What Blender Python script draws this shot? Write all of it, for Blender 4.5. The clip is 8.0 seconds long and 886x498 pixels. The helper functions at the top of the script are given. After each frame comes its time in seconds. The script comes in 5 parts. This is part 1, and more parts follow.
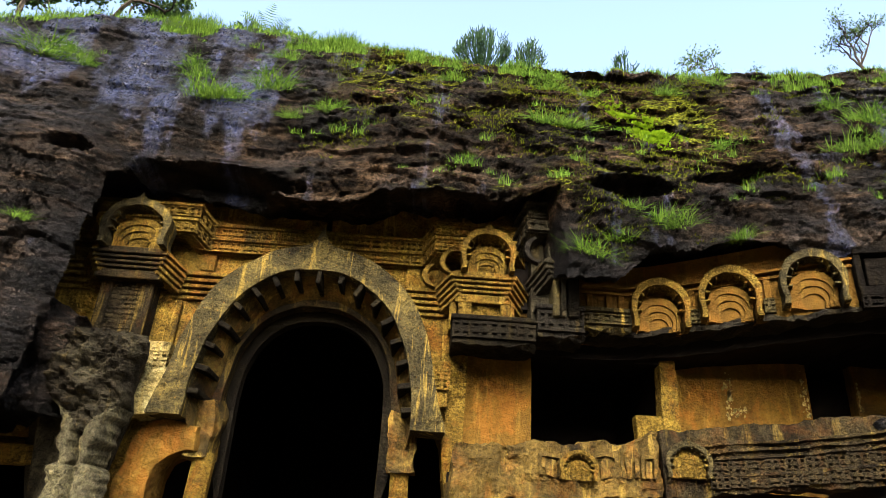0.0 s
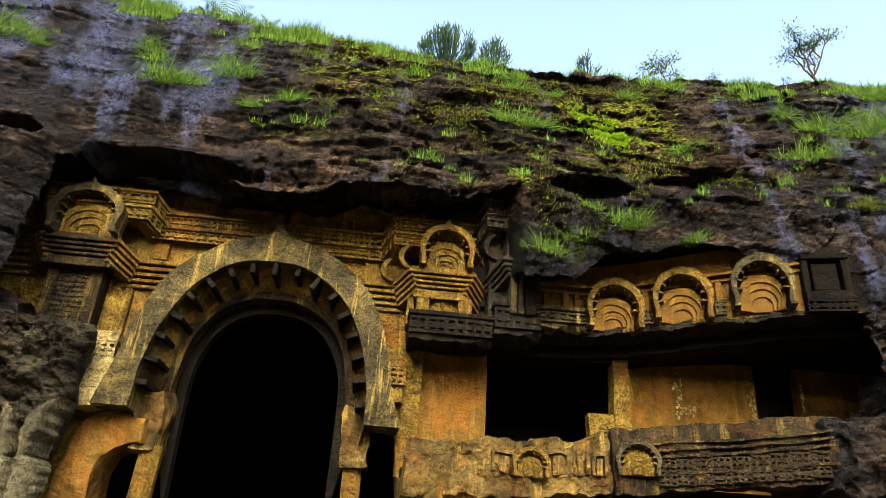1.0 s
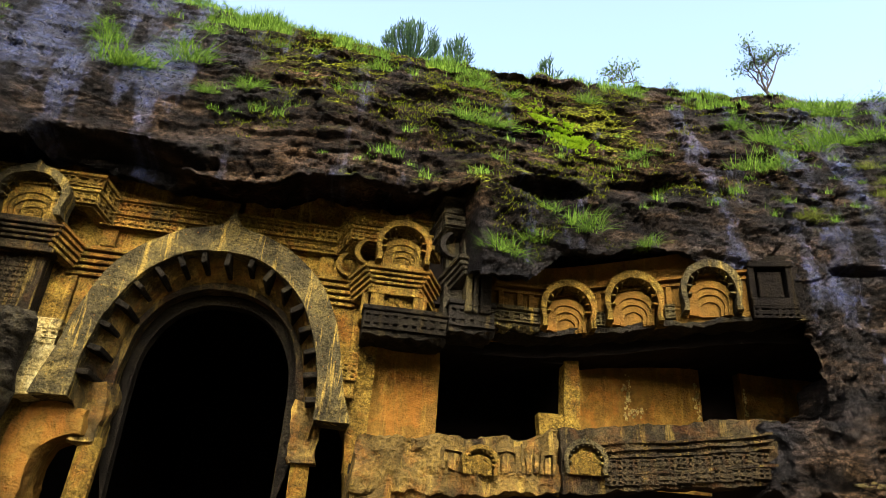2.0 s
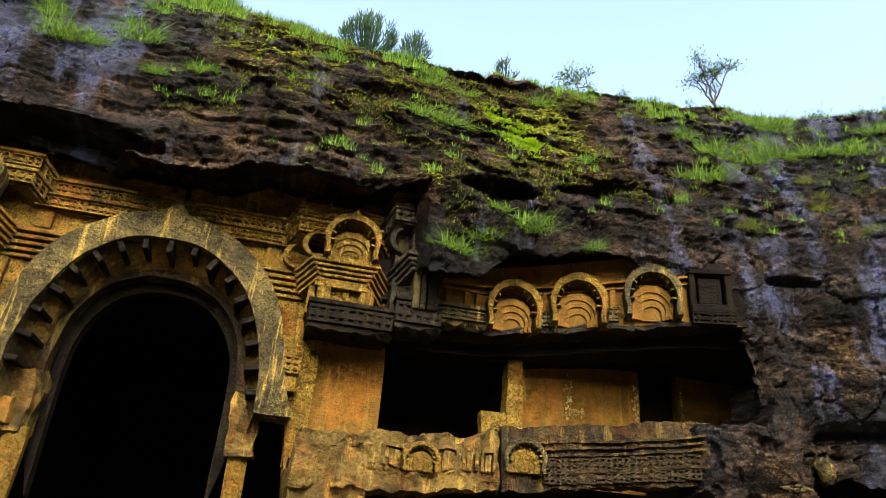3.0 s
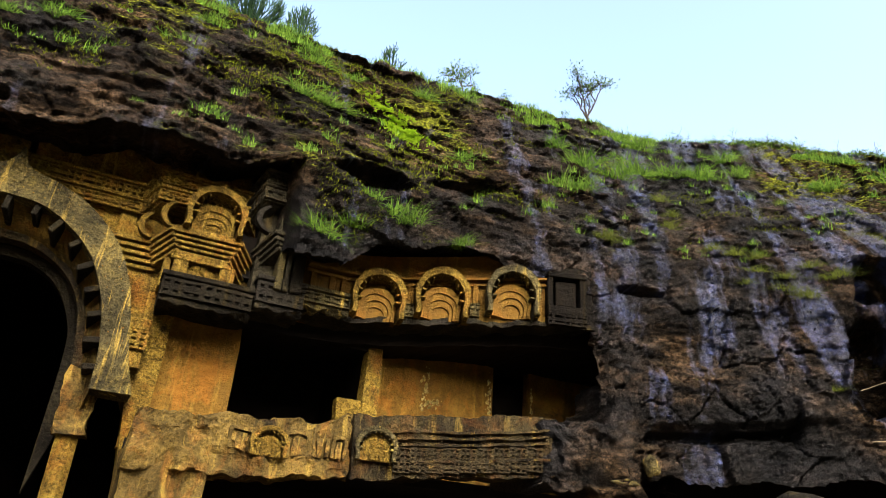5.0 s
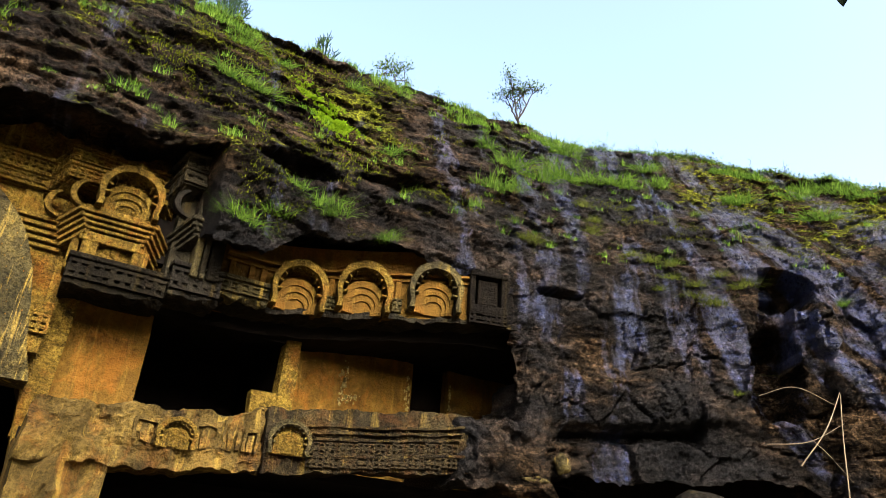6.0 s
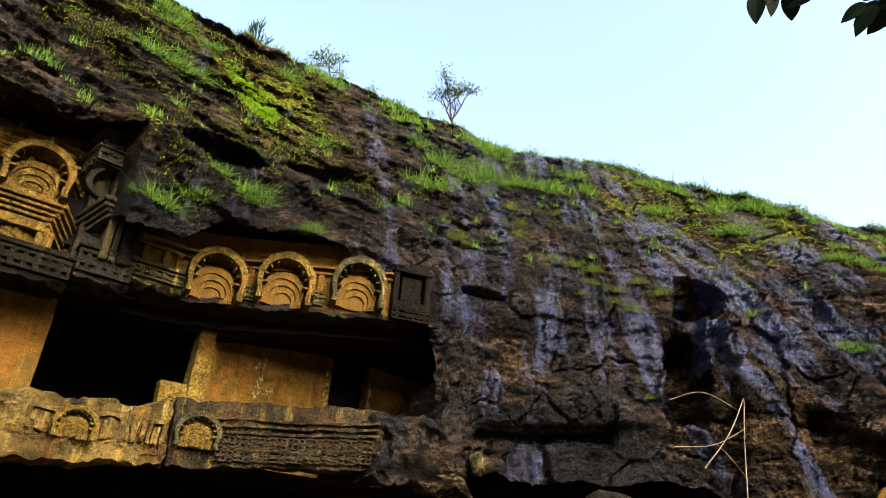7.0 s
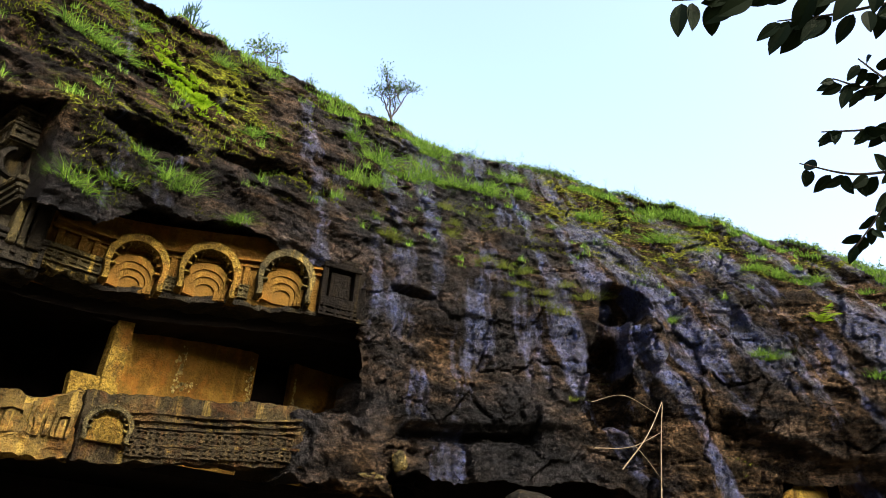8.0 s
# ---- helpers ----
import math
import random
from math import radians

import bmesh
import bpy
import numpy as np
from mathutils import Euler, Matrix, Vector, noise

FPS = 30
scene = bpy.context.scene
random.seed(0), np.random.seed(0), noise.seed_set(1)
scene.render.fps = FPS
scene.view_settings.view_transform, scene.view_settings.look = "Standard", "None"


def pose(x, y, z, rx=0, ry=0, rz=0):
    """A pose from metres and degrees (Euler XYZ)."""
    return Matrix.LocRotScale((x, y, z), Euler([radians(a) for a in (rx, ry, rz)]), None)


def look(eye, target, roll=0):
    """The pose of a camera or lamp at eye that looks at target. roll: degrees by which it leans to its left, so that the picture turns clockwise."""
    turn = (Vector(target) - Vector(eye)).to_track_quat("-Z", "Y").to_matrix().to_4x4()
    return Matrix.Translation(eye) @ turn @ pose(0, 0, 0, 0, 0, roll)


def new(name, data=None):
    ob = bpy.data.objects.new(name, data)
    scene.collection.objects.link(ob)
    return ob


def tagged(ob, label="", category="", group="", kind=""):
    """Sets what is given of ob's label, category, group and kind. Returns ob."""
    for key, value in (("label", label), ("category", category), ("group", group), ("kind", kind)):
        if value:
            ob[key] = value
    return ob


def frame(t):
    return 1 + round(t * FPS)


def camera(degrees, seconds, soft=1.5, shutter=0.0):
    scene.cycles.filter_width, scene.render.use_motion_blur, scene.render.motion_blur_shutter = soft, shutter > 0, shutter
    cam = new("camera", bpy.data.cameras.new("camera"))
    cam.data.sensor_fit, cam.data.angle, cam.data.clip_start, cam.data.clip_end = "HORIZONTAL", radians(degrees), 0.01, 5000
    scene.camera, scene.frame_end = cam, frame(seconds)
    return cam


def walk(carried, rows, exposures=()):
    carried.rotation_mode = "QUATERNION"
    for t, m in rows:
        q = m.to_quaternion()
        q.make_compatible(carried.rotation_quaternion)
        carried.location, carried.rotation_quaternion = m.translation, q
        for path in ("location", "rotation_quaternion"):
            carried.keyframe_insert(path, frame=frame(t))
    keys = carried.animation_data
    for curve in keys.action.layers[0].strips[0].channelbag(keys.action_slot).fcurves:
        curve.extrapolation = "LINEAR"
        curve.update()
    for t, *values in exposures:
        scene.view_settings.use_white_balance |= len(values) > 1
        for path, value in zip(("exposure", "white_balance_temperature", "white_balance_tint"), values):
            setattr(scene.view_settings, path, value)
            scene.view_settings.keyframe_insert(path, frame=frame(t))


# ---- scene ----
cam = camera(65.9, 8.0, soft=0.7)
PATH = [
    (0, (-0.46, 0.812, 1.515), (-0.432, 2.622, 2.366), 3.8),
    (0.5, (-0.438, 0.832, 1.513), (-0.353, 2.641, 2.363), 3.7),
    (1, (-0.418, 0.858, 1.492), (-0.276, 2.662, 2.343), 3.8),
    (1.5, (-0.395, 0.887, 1.463), (-0.195, 2.684, 2.318), 3.9),
    (3, (-0.334, 0.924, 1.481), (0.069, 2.686, 2.337), 4.4),
    (3.5, (-0.314, 0.932, 1.465), (0.168, 2.673, 2.322), 4.4),
    (4, (-0.303, 0.921, 1.486), (0.268, 2.638, 2.338), 4.5),
    (4.5, (-0.244, 0.918, 1.474), (0.413, 2.603, 2.327), 4.5),
    (6, (-0.088, 0.898, 1.472), (0.84, 2.447, 2.333), 4.3),
    (6.5, (-0.011, 0.923, 1.45), (1.002, 2.413, 2.318), 4.2),
    (7, (0.145, 0.866, 1.404), (1.225, 2.301, 2.282), 4.3),
    (7.5, (0.294, 0.806, 1.366), (1.436, 2.186, 2.256), 4.2),
    (8, (0.37, 0.742, 1.39), (1.576, 2.066, 2.281), 4.1),
]
walk(cam, [(t, look(eye, target, roll)) for t, eye, target, roll in PATH])

# ---- light ----
world = bpy.data.worlds.new("overcast_sky")
scene.world = world
world.use_nodes = True
wn = world.node_tree.nodes
sky = wn.new("ShaderNodeTexSky")
sky.sky_type = "NISHITA"
sky.sun_disc = False
sky.sun_elevation, sky.sun_rotation = radians(34), radians(184)
sky.air_density, sky.dust_density, sky.ozone_density = 1.0, 7.0, 1.0
world.node_tree.links.new(sky.outputs[0], wn["Background"].inputs[0])
wn["Background"].inputs[1].default_value = 0.15
sun = new("sun", bpy.data.lights.new("sun", "SUN"))
sun.data.energy, sun.data.angle, sun.data.color = 0.9, radians(24), (1.0, 0.95, 0.86)
sun.matrix_world = look((-4, -44, 43), (0, 12, 5))
scene.view_settings.exposure = 2.44


# ---- materials ----
class Mat:
    """A node material with short helpers."""

    def __init__(self, name):
        self.m = bpy.data.materials.new(name)
        self.m.use_nodes = True
        self.t = self.m.node_tree
        self.b = self.t.nodes["Principled BSDF"]
        self.co = self.t.nodes.new("ShaderNodeTexCoord").outputs["Object"]
        self.geo = self.t.nodes.new("ShaderNodeNewGeometry")

    def link(self, a, b):
        self.t.links.new(a, b)

    def stretch(self, sx, sy, sz, turn=0.0):
        n = self.t.nodes.new("ShaderNodeMapping")
        n.inputs["Scale"].default_value = (sx, sy, sz)
        n.inputs["Rotation"].default_value = (0, turn, 0)
        self.link(self.co, n.inputs["Vector"])
        return n.outputs[0]

    def noise(self, scale, detail=6.0, rough=0.6, vec=None, warp=0.0):
        n = self.t.nodes.new("ShaderNodeTexNoise")
        n.inputs["Scale"].default_value, n.inputs["Detail"].default_value = scale, detail
        n.inputs["Roughness"].default_value, n.inputs["Distortion"].default_value = rough, warp
        self.link(vec or self.co, n.inputs["Vector"])
        return n.outputs["Fac"]

    def cells(self, scale, feature="F1", vec=None):
        n = self.t.nodes.new("ShaderNodeTexVoronoi")
        n.feature = feature
        n.inputs["Scale"].default_value = scale
        self.link(vec or self.co, n.inputs["Vector"])
        return n.outputs["Distance"]

    def ramp(self, fac, *stops):
        n = self.t.nodes.new("ShaderNodeValToRGB")
        e = n.color_ramp.elements
        while len(e) < len(stops):
            e.new(0.5)
        for k, (p, c) in enumerate(stops):
            e[k].position = p
            e[k].color = (c, c, c, 1) if isinstance(c, (int, float)) else (*c, 1)
        self.link(fac, n.inputs[0])
        return n.outputs[0]

    def mix(self, fac, a, b, kind="MIX"):
        n = self.t.nodes.new("ShaderNodeMix")
        n.data_type, n.blend_type = "RGBA", kind
        for v, s in ((fac, n.inputs[0]), (a, n.inputs[6]), (b, n.inputs[7])):
            if isinstance(v, (int, float)):
                s.default_value = v
            elif isinstance(v, tuple):
                s.default_value = (*v, 1)
            else:
                self.link(v, s)
        return n.outputs[2]

    def math(self, op, a, b=0.0):
        n = self.t.nodes.new("ShaderNodeMath")
        n.operation = op
        n.use_clamp = False
        for v, s in ((a, n.inputs[0]), (b, n.inputs[1])):
            if isinstance(v, (int, float)):
                s.default_value = v
            else:
                self.link(v, s)
        return n.outputs[0]

    def axis(self, out, k):
        n = self.t.nodes.new("ShaderNodeSeparateXYZ")
        self.link(out, n.inputs[0])
        return n.outputs[k]

    def bump(self, height, strength, dist):
        n = self.t.nodes.new("ShaderNodeBump")
        n.inputs["Strength"].default_value, n.inputs["Distance"].default_value = strength, dist
        self.link(height, n.inputs["Height"])
        if self.b.inputs["Normal"].is_linked:
            self.link(self.b.inputs["Normal"].links[0].from_socket, n.inputs["Normal"])
        self.link(n.outputs[0], self.b.inputs["Normal"])

    def done(self, colour, rough=0.85, spec=0.3):
        for v, key in ((colour, "Base Color"), (rough, "Roughness"), (spec, "Specular IOR Level")):
            s = self.b.inputs[key]
            if isinstance(v, (int, float)):
                s.default_value = v
            elif isinstance(v, tuple):
                s.default_value = (*v, 1)
            else:
                self.link(v, s)
        return self.m


def make_cliff_rock():
    """Weathered basalt: brown and grey beds, wet runs with the sky's blue sheen painted in, moss and algae on the
    ledges.
    """
    m = Mat("cliff_basalt")
    x, z = m.axis(m.geo.outputs["Position"], 0), m.axis(m.geo.outputs["Position"], 2)
    big = m.noise(0.35, 4, 0.55)
    beds = m.noise(1.0, 8, 0.68, m.stretch(0.5, 0.5, 2.2), 0.6)
    fine = m.noise(11, 6, 0.75)
    c = m.ramp(beds, (0.34, (0.006, 0.0045, 0.003)), (0.48, (0.044, 0.030, 0.017)), (0.63, (0.225, 0.148, 0.085)))
    # brown, iron-stained beds in the middle of the brow; bluish grey rock beside and beneath them
    brown = m.math("MULTIPLY", m.ramp(m.math("ADD", m.math("MULTIPLY", x, 0.03), 0.35), (0.18, 0.0), (0.30, 1.0), (0.52, 1.0), (0.60, 0.2)), m.ramp(m.math("MULTIPLY", z, 0.06), (0.40, 0.3), (0.49, 1.0)))
    brown = m.math("MAXIMUM", brown, m.ramp(m.math("ADD", m.math("MULTIPLY", x, 0.03), 0.35), (0.58, 0.0), (0.62, 0.75), (0.69, 0.7), (0.73, 0.3), (0.77, 0.4), (0.81, 1.0)))
    grey = m.math("SUBTRACT", m.math("ADD", m.ramp(big, (0.38, 0.0), (0.6, 0.9)), 0.62), m.math("MULTIPLY", brown, 0.95))
    c = m.mix(m.ramp(grey, (0.0, 0.0), (1.0, 0.85)), c, m.ramp(beds, (0.36, (0.002, 0.0023, 0.003)), (0.64, (0.021, 0.026, 0.036))))
    c = m.mix(0.75, c, m.ramp(fine, (0.36, 0.08), (0.58, 1.0)), "MULTIPLY")
    grit = m.noise(48, 3, 0.75)
    c = m.mix(0.85, c, m.ramp(grit, (0.38, 0.15), (0.57, 1.1)), "MULTIPLY")
    flow = m.t.nodes.new("ShaderNodeAttribute")
    flow.attribute_name = "runoff"
    squash = m.t.nodes.new("ShaderNodeMapping")
    squash.inputs["Scale"].default_value = (1.15, 1.0, 0.16)
    m.link(flow.outputs["Vector"], squash.inputs["Vector"])
    runs = m.noise(1.0, 6, 0.62, squash.outputs[0], 0.25)
    wet = m.math("ADD", runs, m.math("MULTIPLY", m.noise(0.42, 3), 0.42))
    zone = m.math("ADD", m.math("MULTIPLY", x, 0.03), 0.35)
    high = m.ramp(m.math("MULTIPLY", z, 0.06), (0.56, 0.0), (0.66, 1.0))
    wet = m.math("ADD", wet, m.math("MULTIPLY", m.math("MULTIPLY", m.ramp(zone, (0.17, 1.0), (0.31, 0.0)), high), 0.15))
    wet = m.math("ADD", wet, m.math("MULTIPLY", m.ramp(zone, (0.58, 0.0), (0.66, 1.0), (0.85, 1.0)), 0.105))
    wet = m.math("SUBTRACT", wet, m.ramp(m.math("MULTIPLY", z, 0.06), (0.30, 0.12), (0.42, 0.0)))
    wet = m.ramp(m.math("ADD", wet, m.math("MULTIPLY", m.noise(5, 5, 0.7), 0.20)), (0.89, 0.0), (1.03, 0.9))
    # Blue sky sheen of the wet rock is painted into its base colour.
    c = m.mix(m.math("MULTIPLY", wet, 0.8), c, m.ramp(fine, (0.38, (0.003, 0.007, 0.026)), (0.60, (0.036, 0.068, 0.25))))
    c = m.mix(m.math("MULTIPLY", wet, 0.6), c, m.ramp(grit, (0.40, 0.2), (0.56, 1.15)), "MULTIPLY")
    bedding = m.noise(1.0, 4, 0.55, m.stretch(0.3, 0.3, 2.2, 0.05), 0.5)
    crack = m.ramp(m.math("ABSOLUTE", m.math("SUBTRACT", bedding, 0.5)), (0.0, 0.0), (0.016, 1.0))
    joint = m.noise(1.0, 4, 0.6, m.stretch(0.9, 0.9, 0.5), 0.8)
    crack = m.math("MULTIPLY", crack, m.ramp(m.math("ABSOLUTE", m.math("SUBTRACT", joint, 0.47)), (0.0, 0.1), (0.011, 1.0)))
    c = m.mix(0.85, c, crack, "MULTIPLY")
    warp = m.t.nodes.new("ShaderNodeTexNoise")
    warp.inputs["Scale"].default_value, warp.inputs["Detail"].default_value = 1.3, 5
    m.link(m.co, warp.inputs["Vector"])
    bent = m.t.nodes.new("ShaderNodeVectorMath")
    bent.operation = "MULTIPLY_ADD"
    m.link(warp.outputs["Color"], bent.inputs[0])
    bent.inputs[1].default_value = (0.9, 0.9, 0.9)
    m.link(m.stretch(1.0, 1.0, 1.35), bent.inputs[2])
    net = m.ramp(m.cells(1.7, "DISTANCE_TO_EDGE", bent.outputs[0]), (0.0, 0.0), (0.03, 1.0))
    net = m.math("MAXIMUM", net, m.ramp(m.noise(0.8, 3, 0.6), (0.34, 1.0), (0.44, 0.0)))
    small = m.ramp(m.cells(5.5, "DISTANCE_TO_EDGE", bent.outputs[0]), (0.0, 0.05), (0.075, 1.0))
    small = m.math("MAXIMUM", small, m.ramp(m.noise(1.1, 3, 0.6), (0.44, 1.0), (0.55, 0.0)))
    chips = m.noise(9.0, 4, 0.8, m.stretch(0.8, 0.8, 1.7), 1.0)
    small = m.math("MULTIPLY", small, m.ramp(chips, (0.40, 0.1), (0.455, 1.0)))
    net = m.math("MULTIPLY", net, small)
    c = m.mix(0.85, c, net, "MULTIPLY")
    worn = m.noise(2.4, 5, 0.7, m.stretch(0.6, 0.6, 1.5), 0.7)
    c = m.mix(0.75, c, m.ramp(worn, (0.40, 0.12), (0.53, 1.0)), "MULTIPLY")
    holes = m.ramp(m.cells(7.0, "F1", m.stretch(1, 1, 1.7)), (0.10, 0.0), (0.24, 1.0))
    c = m.mix(0.6, c, holes, "MULTIPLY")
    up = m.axis(m.geo.outputs["Normal"], 2)
    mn = m.noise(3.2, 8, 0.75, m.stretch(0.7, 0.7, 1.5), 0.4)
    place = m.noise(0.4, 4, 0.55)
    moss = m.math("ADD", m.math("MULTIPLY", up, 0.22), m.math("MULTIPLY", m.math("SUBTRACT", mn, 0.5), 2.0))
    moss = m.math("ADD", moss, m.math("MULTIPLY", m.math("SUBTRACT", place, 0.5), 1.5))
    moss = m.math("ADD", moss, m.ramp(m.math("MULTIPLY", z, 0.06), (0.46, 0.0), (0.58, 0.26), (0.8, 0.42)))
    moss = m.math("ADD", moss, m.math("MULTIPLY", m.math("SUBTRACT", brown, 0.75), 0.45))
    # Dark fringe of dead moss, also painting the shadow beneath the clumps.
    c = m.mix(m.ramp(moss, (0.46, 0.0), (0.56, 0.8)), c, (0.010, 0.010, 0.004))
    cover = m.ramp(moss, (0.62, 0.0), (0.70, 1.0))
    mossc = m.ramp(m.noise(17, 5, 0.7), (0.36, (0.010, 0.013, 0.002)), (0.5, (0.055, 0.062, 0.007)), (0.66, (0.21, 0.23, 0.02)))
    c = m.mix(cover, c, mossc)
    damp = m.ramp(grey, (0.15, 0.0), (0.85, 1.0))
    rough = m.mix(damp, m.ramp(fine, (0.3, 0.7), (0.7, 0.95)), m.ramp(fine, (0.3, 0.45), (0.7, 0.75)))
    rough = m.mix(wet, rough, m.ramp(fine, (0.3, 0.14), (0.7, 0.36)))
    rough = m.mix(cover, rough, (0.95, 0.95, 0.95))
    m.bump(m.noise(2.6, 8, 0.75, m.stretch(0.7, 0.7, 1.8), 0.5), 0.9, 0.20)
    m.bump(crack, 1.0, 0.12)
    m.bump(net, 1.0, 0.09)
    m.bump(fine, 1.0, 0.08)
    m.bump(m.noise(36, 4, 0.75), 0.8, 0.025)
    spec = m.mix(damp, (0.02, 0.02, 0.02), (0.10, 0.10, 0.10))
    spec = m.mix(wet, spec, (0.5, 0.5, 0.5))
    return m.done(c, rough, m.mix(cover, spec, (0.03, 0.03, 0.03)))


def make_carved(name, light, mid, dark, soot, streaks=0.4, rust=0.0, grain=1.0):
    """Carved, ochre-stained rock with soot, pale run-off streaks and pitting."""
    m = Mat(name)
    a = m.noise(1.1, 8, 0.7, None, 0.6)
    b = m.noise(18, 6, 0.75)
    c = m.ramp(a, (0.33, dark), (0.5, mid), (0.66, light))
    c = m.mix(0.7 * grain, c, m.ramp(b, (0.36, 0.1), (0.58, 1.0)), "MULTIPLY")
    s = m.noise(1.0, 6, 0.68, m.stretch(5, 5, 0.5), 0.3)
    c = m.mix(m.math("MULTIPLY", m.ramp(s, (0.56, 0.0), (0.66, 1.0)), streaks), c, (0.48, 0.34, 0.068))
    if rust:
        c = m.mix(m.math("MULTIPLY", m.ramp(m.noise(1.6, 6, 0.65, m.stretch(1.2, 1.2, 0.8), 0.6), (0.5, 0.0), (0.62, 1.0)), rust), c, (0.22, 0.078, 0.012))
    k = m.noise(0.8, 8, 0.72, None, 0.8)
    c = m.mix(m.ramp(k, (0.60 - soot * 0.3, 0.0), (0.72 - soot * 0.3, 0.92)), c, (0.012, 0.010, 0.007))
    drip = m.noise(1.0, 6, 0.7, m.stretch(3.2, 3.2, 0.35), 0.4)
    c = m.mix(m.math("MULTIPLY", m.ramp(drip, (0.56, 0.0), (0.68, 1.0)), 0.25 + soot), c, (0.016, 0.012, 0.007))
    grit = m.noise(55, 3, 0.75)
    c = m.mix(0.55 * grain, c, m.ramp(grit, (0.36, 0.3), (0.6, 1.0)), "MULTIPLY")
    pits = m.ramp(m.cells(24), (0.06, 0.0), (0.16, 1.0))
    c = m.mix(0.45, c, pits, "MULTIPLY")
    scars = m.noise(7.0, 5, 0.75, m.stretch(1.0, 1.0, 1.6), 0.8)
    c = m.mix(0.55 * grain, c, m.ramp(scars, (0.40, 0.15), (0.47, 1.0)), "MULTIPLY")
    m.bump(scars, 0.6 * grain, 0.06)
    m.bump(m.noise(4.5, 6, 0.7), 0.4 + 0.3 * grain, 0.12)
    m.bump(b, 0.4 + 0.4 * grain, 0.04)
    return m.done(c, m.ramp(b, (0.3, 0.65), (0.7, 0.95)), 0.04)


def make_plain(name, lo, hi, scale=8.0, rough=0.8, bump=0.3, dist=0.02):
    m = Mat(name)
    n = m.noise(scale, 5, 0.65)
    m.bump(n, bump, dist)
    return m.done(m.ramp(n, (0.32, lo), (0.68, hi)), rough, 0.05)


def make_leaf(name, lo, hi, through_light=0.25):
    m = Mat(name)
    n = m.t.nodes.new("ShaderNodeNewGeometry").outputs["Random Per Island"]
    m.b.inputs["Transmission Weight"].default_value = 0.0
    m.b.inputs["Subsurface Weight"].default_value = 0.0
    c = m.ramp(n, (0.0, lo), (1.0, hi))
    tr = m.t.nodes.new("ShaderNodeBsdfTranslucent")
    mx = m.t.nodes.new("ShaderNodeMixShader")
    m.link(c, tr.inputs[0])
    mx.inputs[0].default_value = through_light
    m.done(c, 0.7, 0.06)
    m.link(m.b.outputs[0], mx.inputs[1])
    m.link(tr.outputs[0], mx.inputs[2])
    m.link(mx.outputs[0], m.t.nodes["Material Output"].inputs[0])
    return m.m


ROCK = make_cliff_rock()
OCHRE = make_carved("ochre_carved_rock", (0.2883, 0.2038, 0.0364), (0.1674, 0.1092, 0.0208), (0.0512, 0.0322, 0.0078), 0.20, 0.4, 0.38)
ORANGE = make_carved("orange_plastered_rock", (0.1523, 0.092, 0.0183), (0.1051, 0.0578, 0.0112), (0.0653, 0.035, 0.0081), 0.08, 0.1, 0.3, 0.35)
GREY = make_carved("sooty_carved_rock", (0.0512, 0.0458, 0.0286), (0.0242, 0.0218, 0.0169), (0.0093, 0.0083, 0.0078), 0.3, 0.07)
# Soot black on the fences; on rafters and innermost hood it paints shade.
SOOT_SHADE = make_carved("sooty_and_shaded_rock", (0.030, 0.025, 0.014), (0.014, 0.012, 0.008), (0.005, 0.004, 0.003), 0.3, 0.03)
FIGURE = make_carved("weathered_figure_rock", (0.088, 0.080, 0.048), (0.045, 0.040, 0.026), (0.015, 0.013, 0.009), 0.3, 0.1)
STONE = make_carved("grey_green_stone", (0.209, 0.1925, 0.1045), (0.11, 0.1012, 0.0605), (0.033, 0.0297, 0.0198), 0.12, 0.1)
ARCHROCK = make_carved("arch_rock", (0.1983, 0.1532, 0.0469), (0.0813, 0.068, 0.0309), (0.0238, 0.0206, 0.0136), 0.22, 0.6)
# Rock tone cut to near black to paint the shade below the overhang.
OVERHANG_SHADE = make_carved("overhang_shade_rock", (0.016, 0.013, 0.009), (0.008, 0.0065, 0.005), (0.003, 0.0025, 0.002), 0.3, 0.02)
BROWN = make_carved("brown_carved_rock", (0.0856, 0.0649, 0.027), (0.035, 0.0274, 0.0146), (0.0104, 0.0083, 0.0062), 0.28, 0.2, 0.12)
TAN = make_carved("tan_worn_rock", (0.1828, 0.1264, 0.0327), (0.087, 0.0599, 0.0179), (0.0261, 0.0187, 0.0074), 0.26, 0.3, 0.25, 0.65)
# Near-black base colour paints the deep shade of caves and soffits.
SHADE = make_plain("cave_shade_rock", (0.002, 0.0016, 0.0014), (0.006, 0.0045, 0.0035), 3)
EARTH = make_plain("damp_trodden_earth", (0.045, 0.034, 0.022), (0.10, 0.078, 0.05), 4, 0.95, 0.5, 0.05)


# ---- mesh helpers ----
def mesh_of(name, verts, faces, material, smooth=False):
    me = bpy.data.meshes.new(name)
    me.from_pydata(verts, [], faces)
    me.materials.append(material)
    if smooth:
        me.polygons.foreach_set("use_smooth", [True] * len(me.polygons))
    me.update()
    return me


def part(name, bm, material, parent=None, label=""):
    """Links a bmesh as one mesh object under a thing or a part."""
    me = bpy.data.meshes.new(name)
    bmesh.ops.recalc_face_normals(bm, faces=bm.faces)
    bm.to_mesh(me)
    bm.free()
    me.materials.append(material)
    ob = new(name, me)
    if parent:
        ob.parent = parent
    if label:
        ob["label"] = label
    return ob


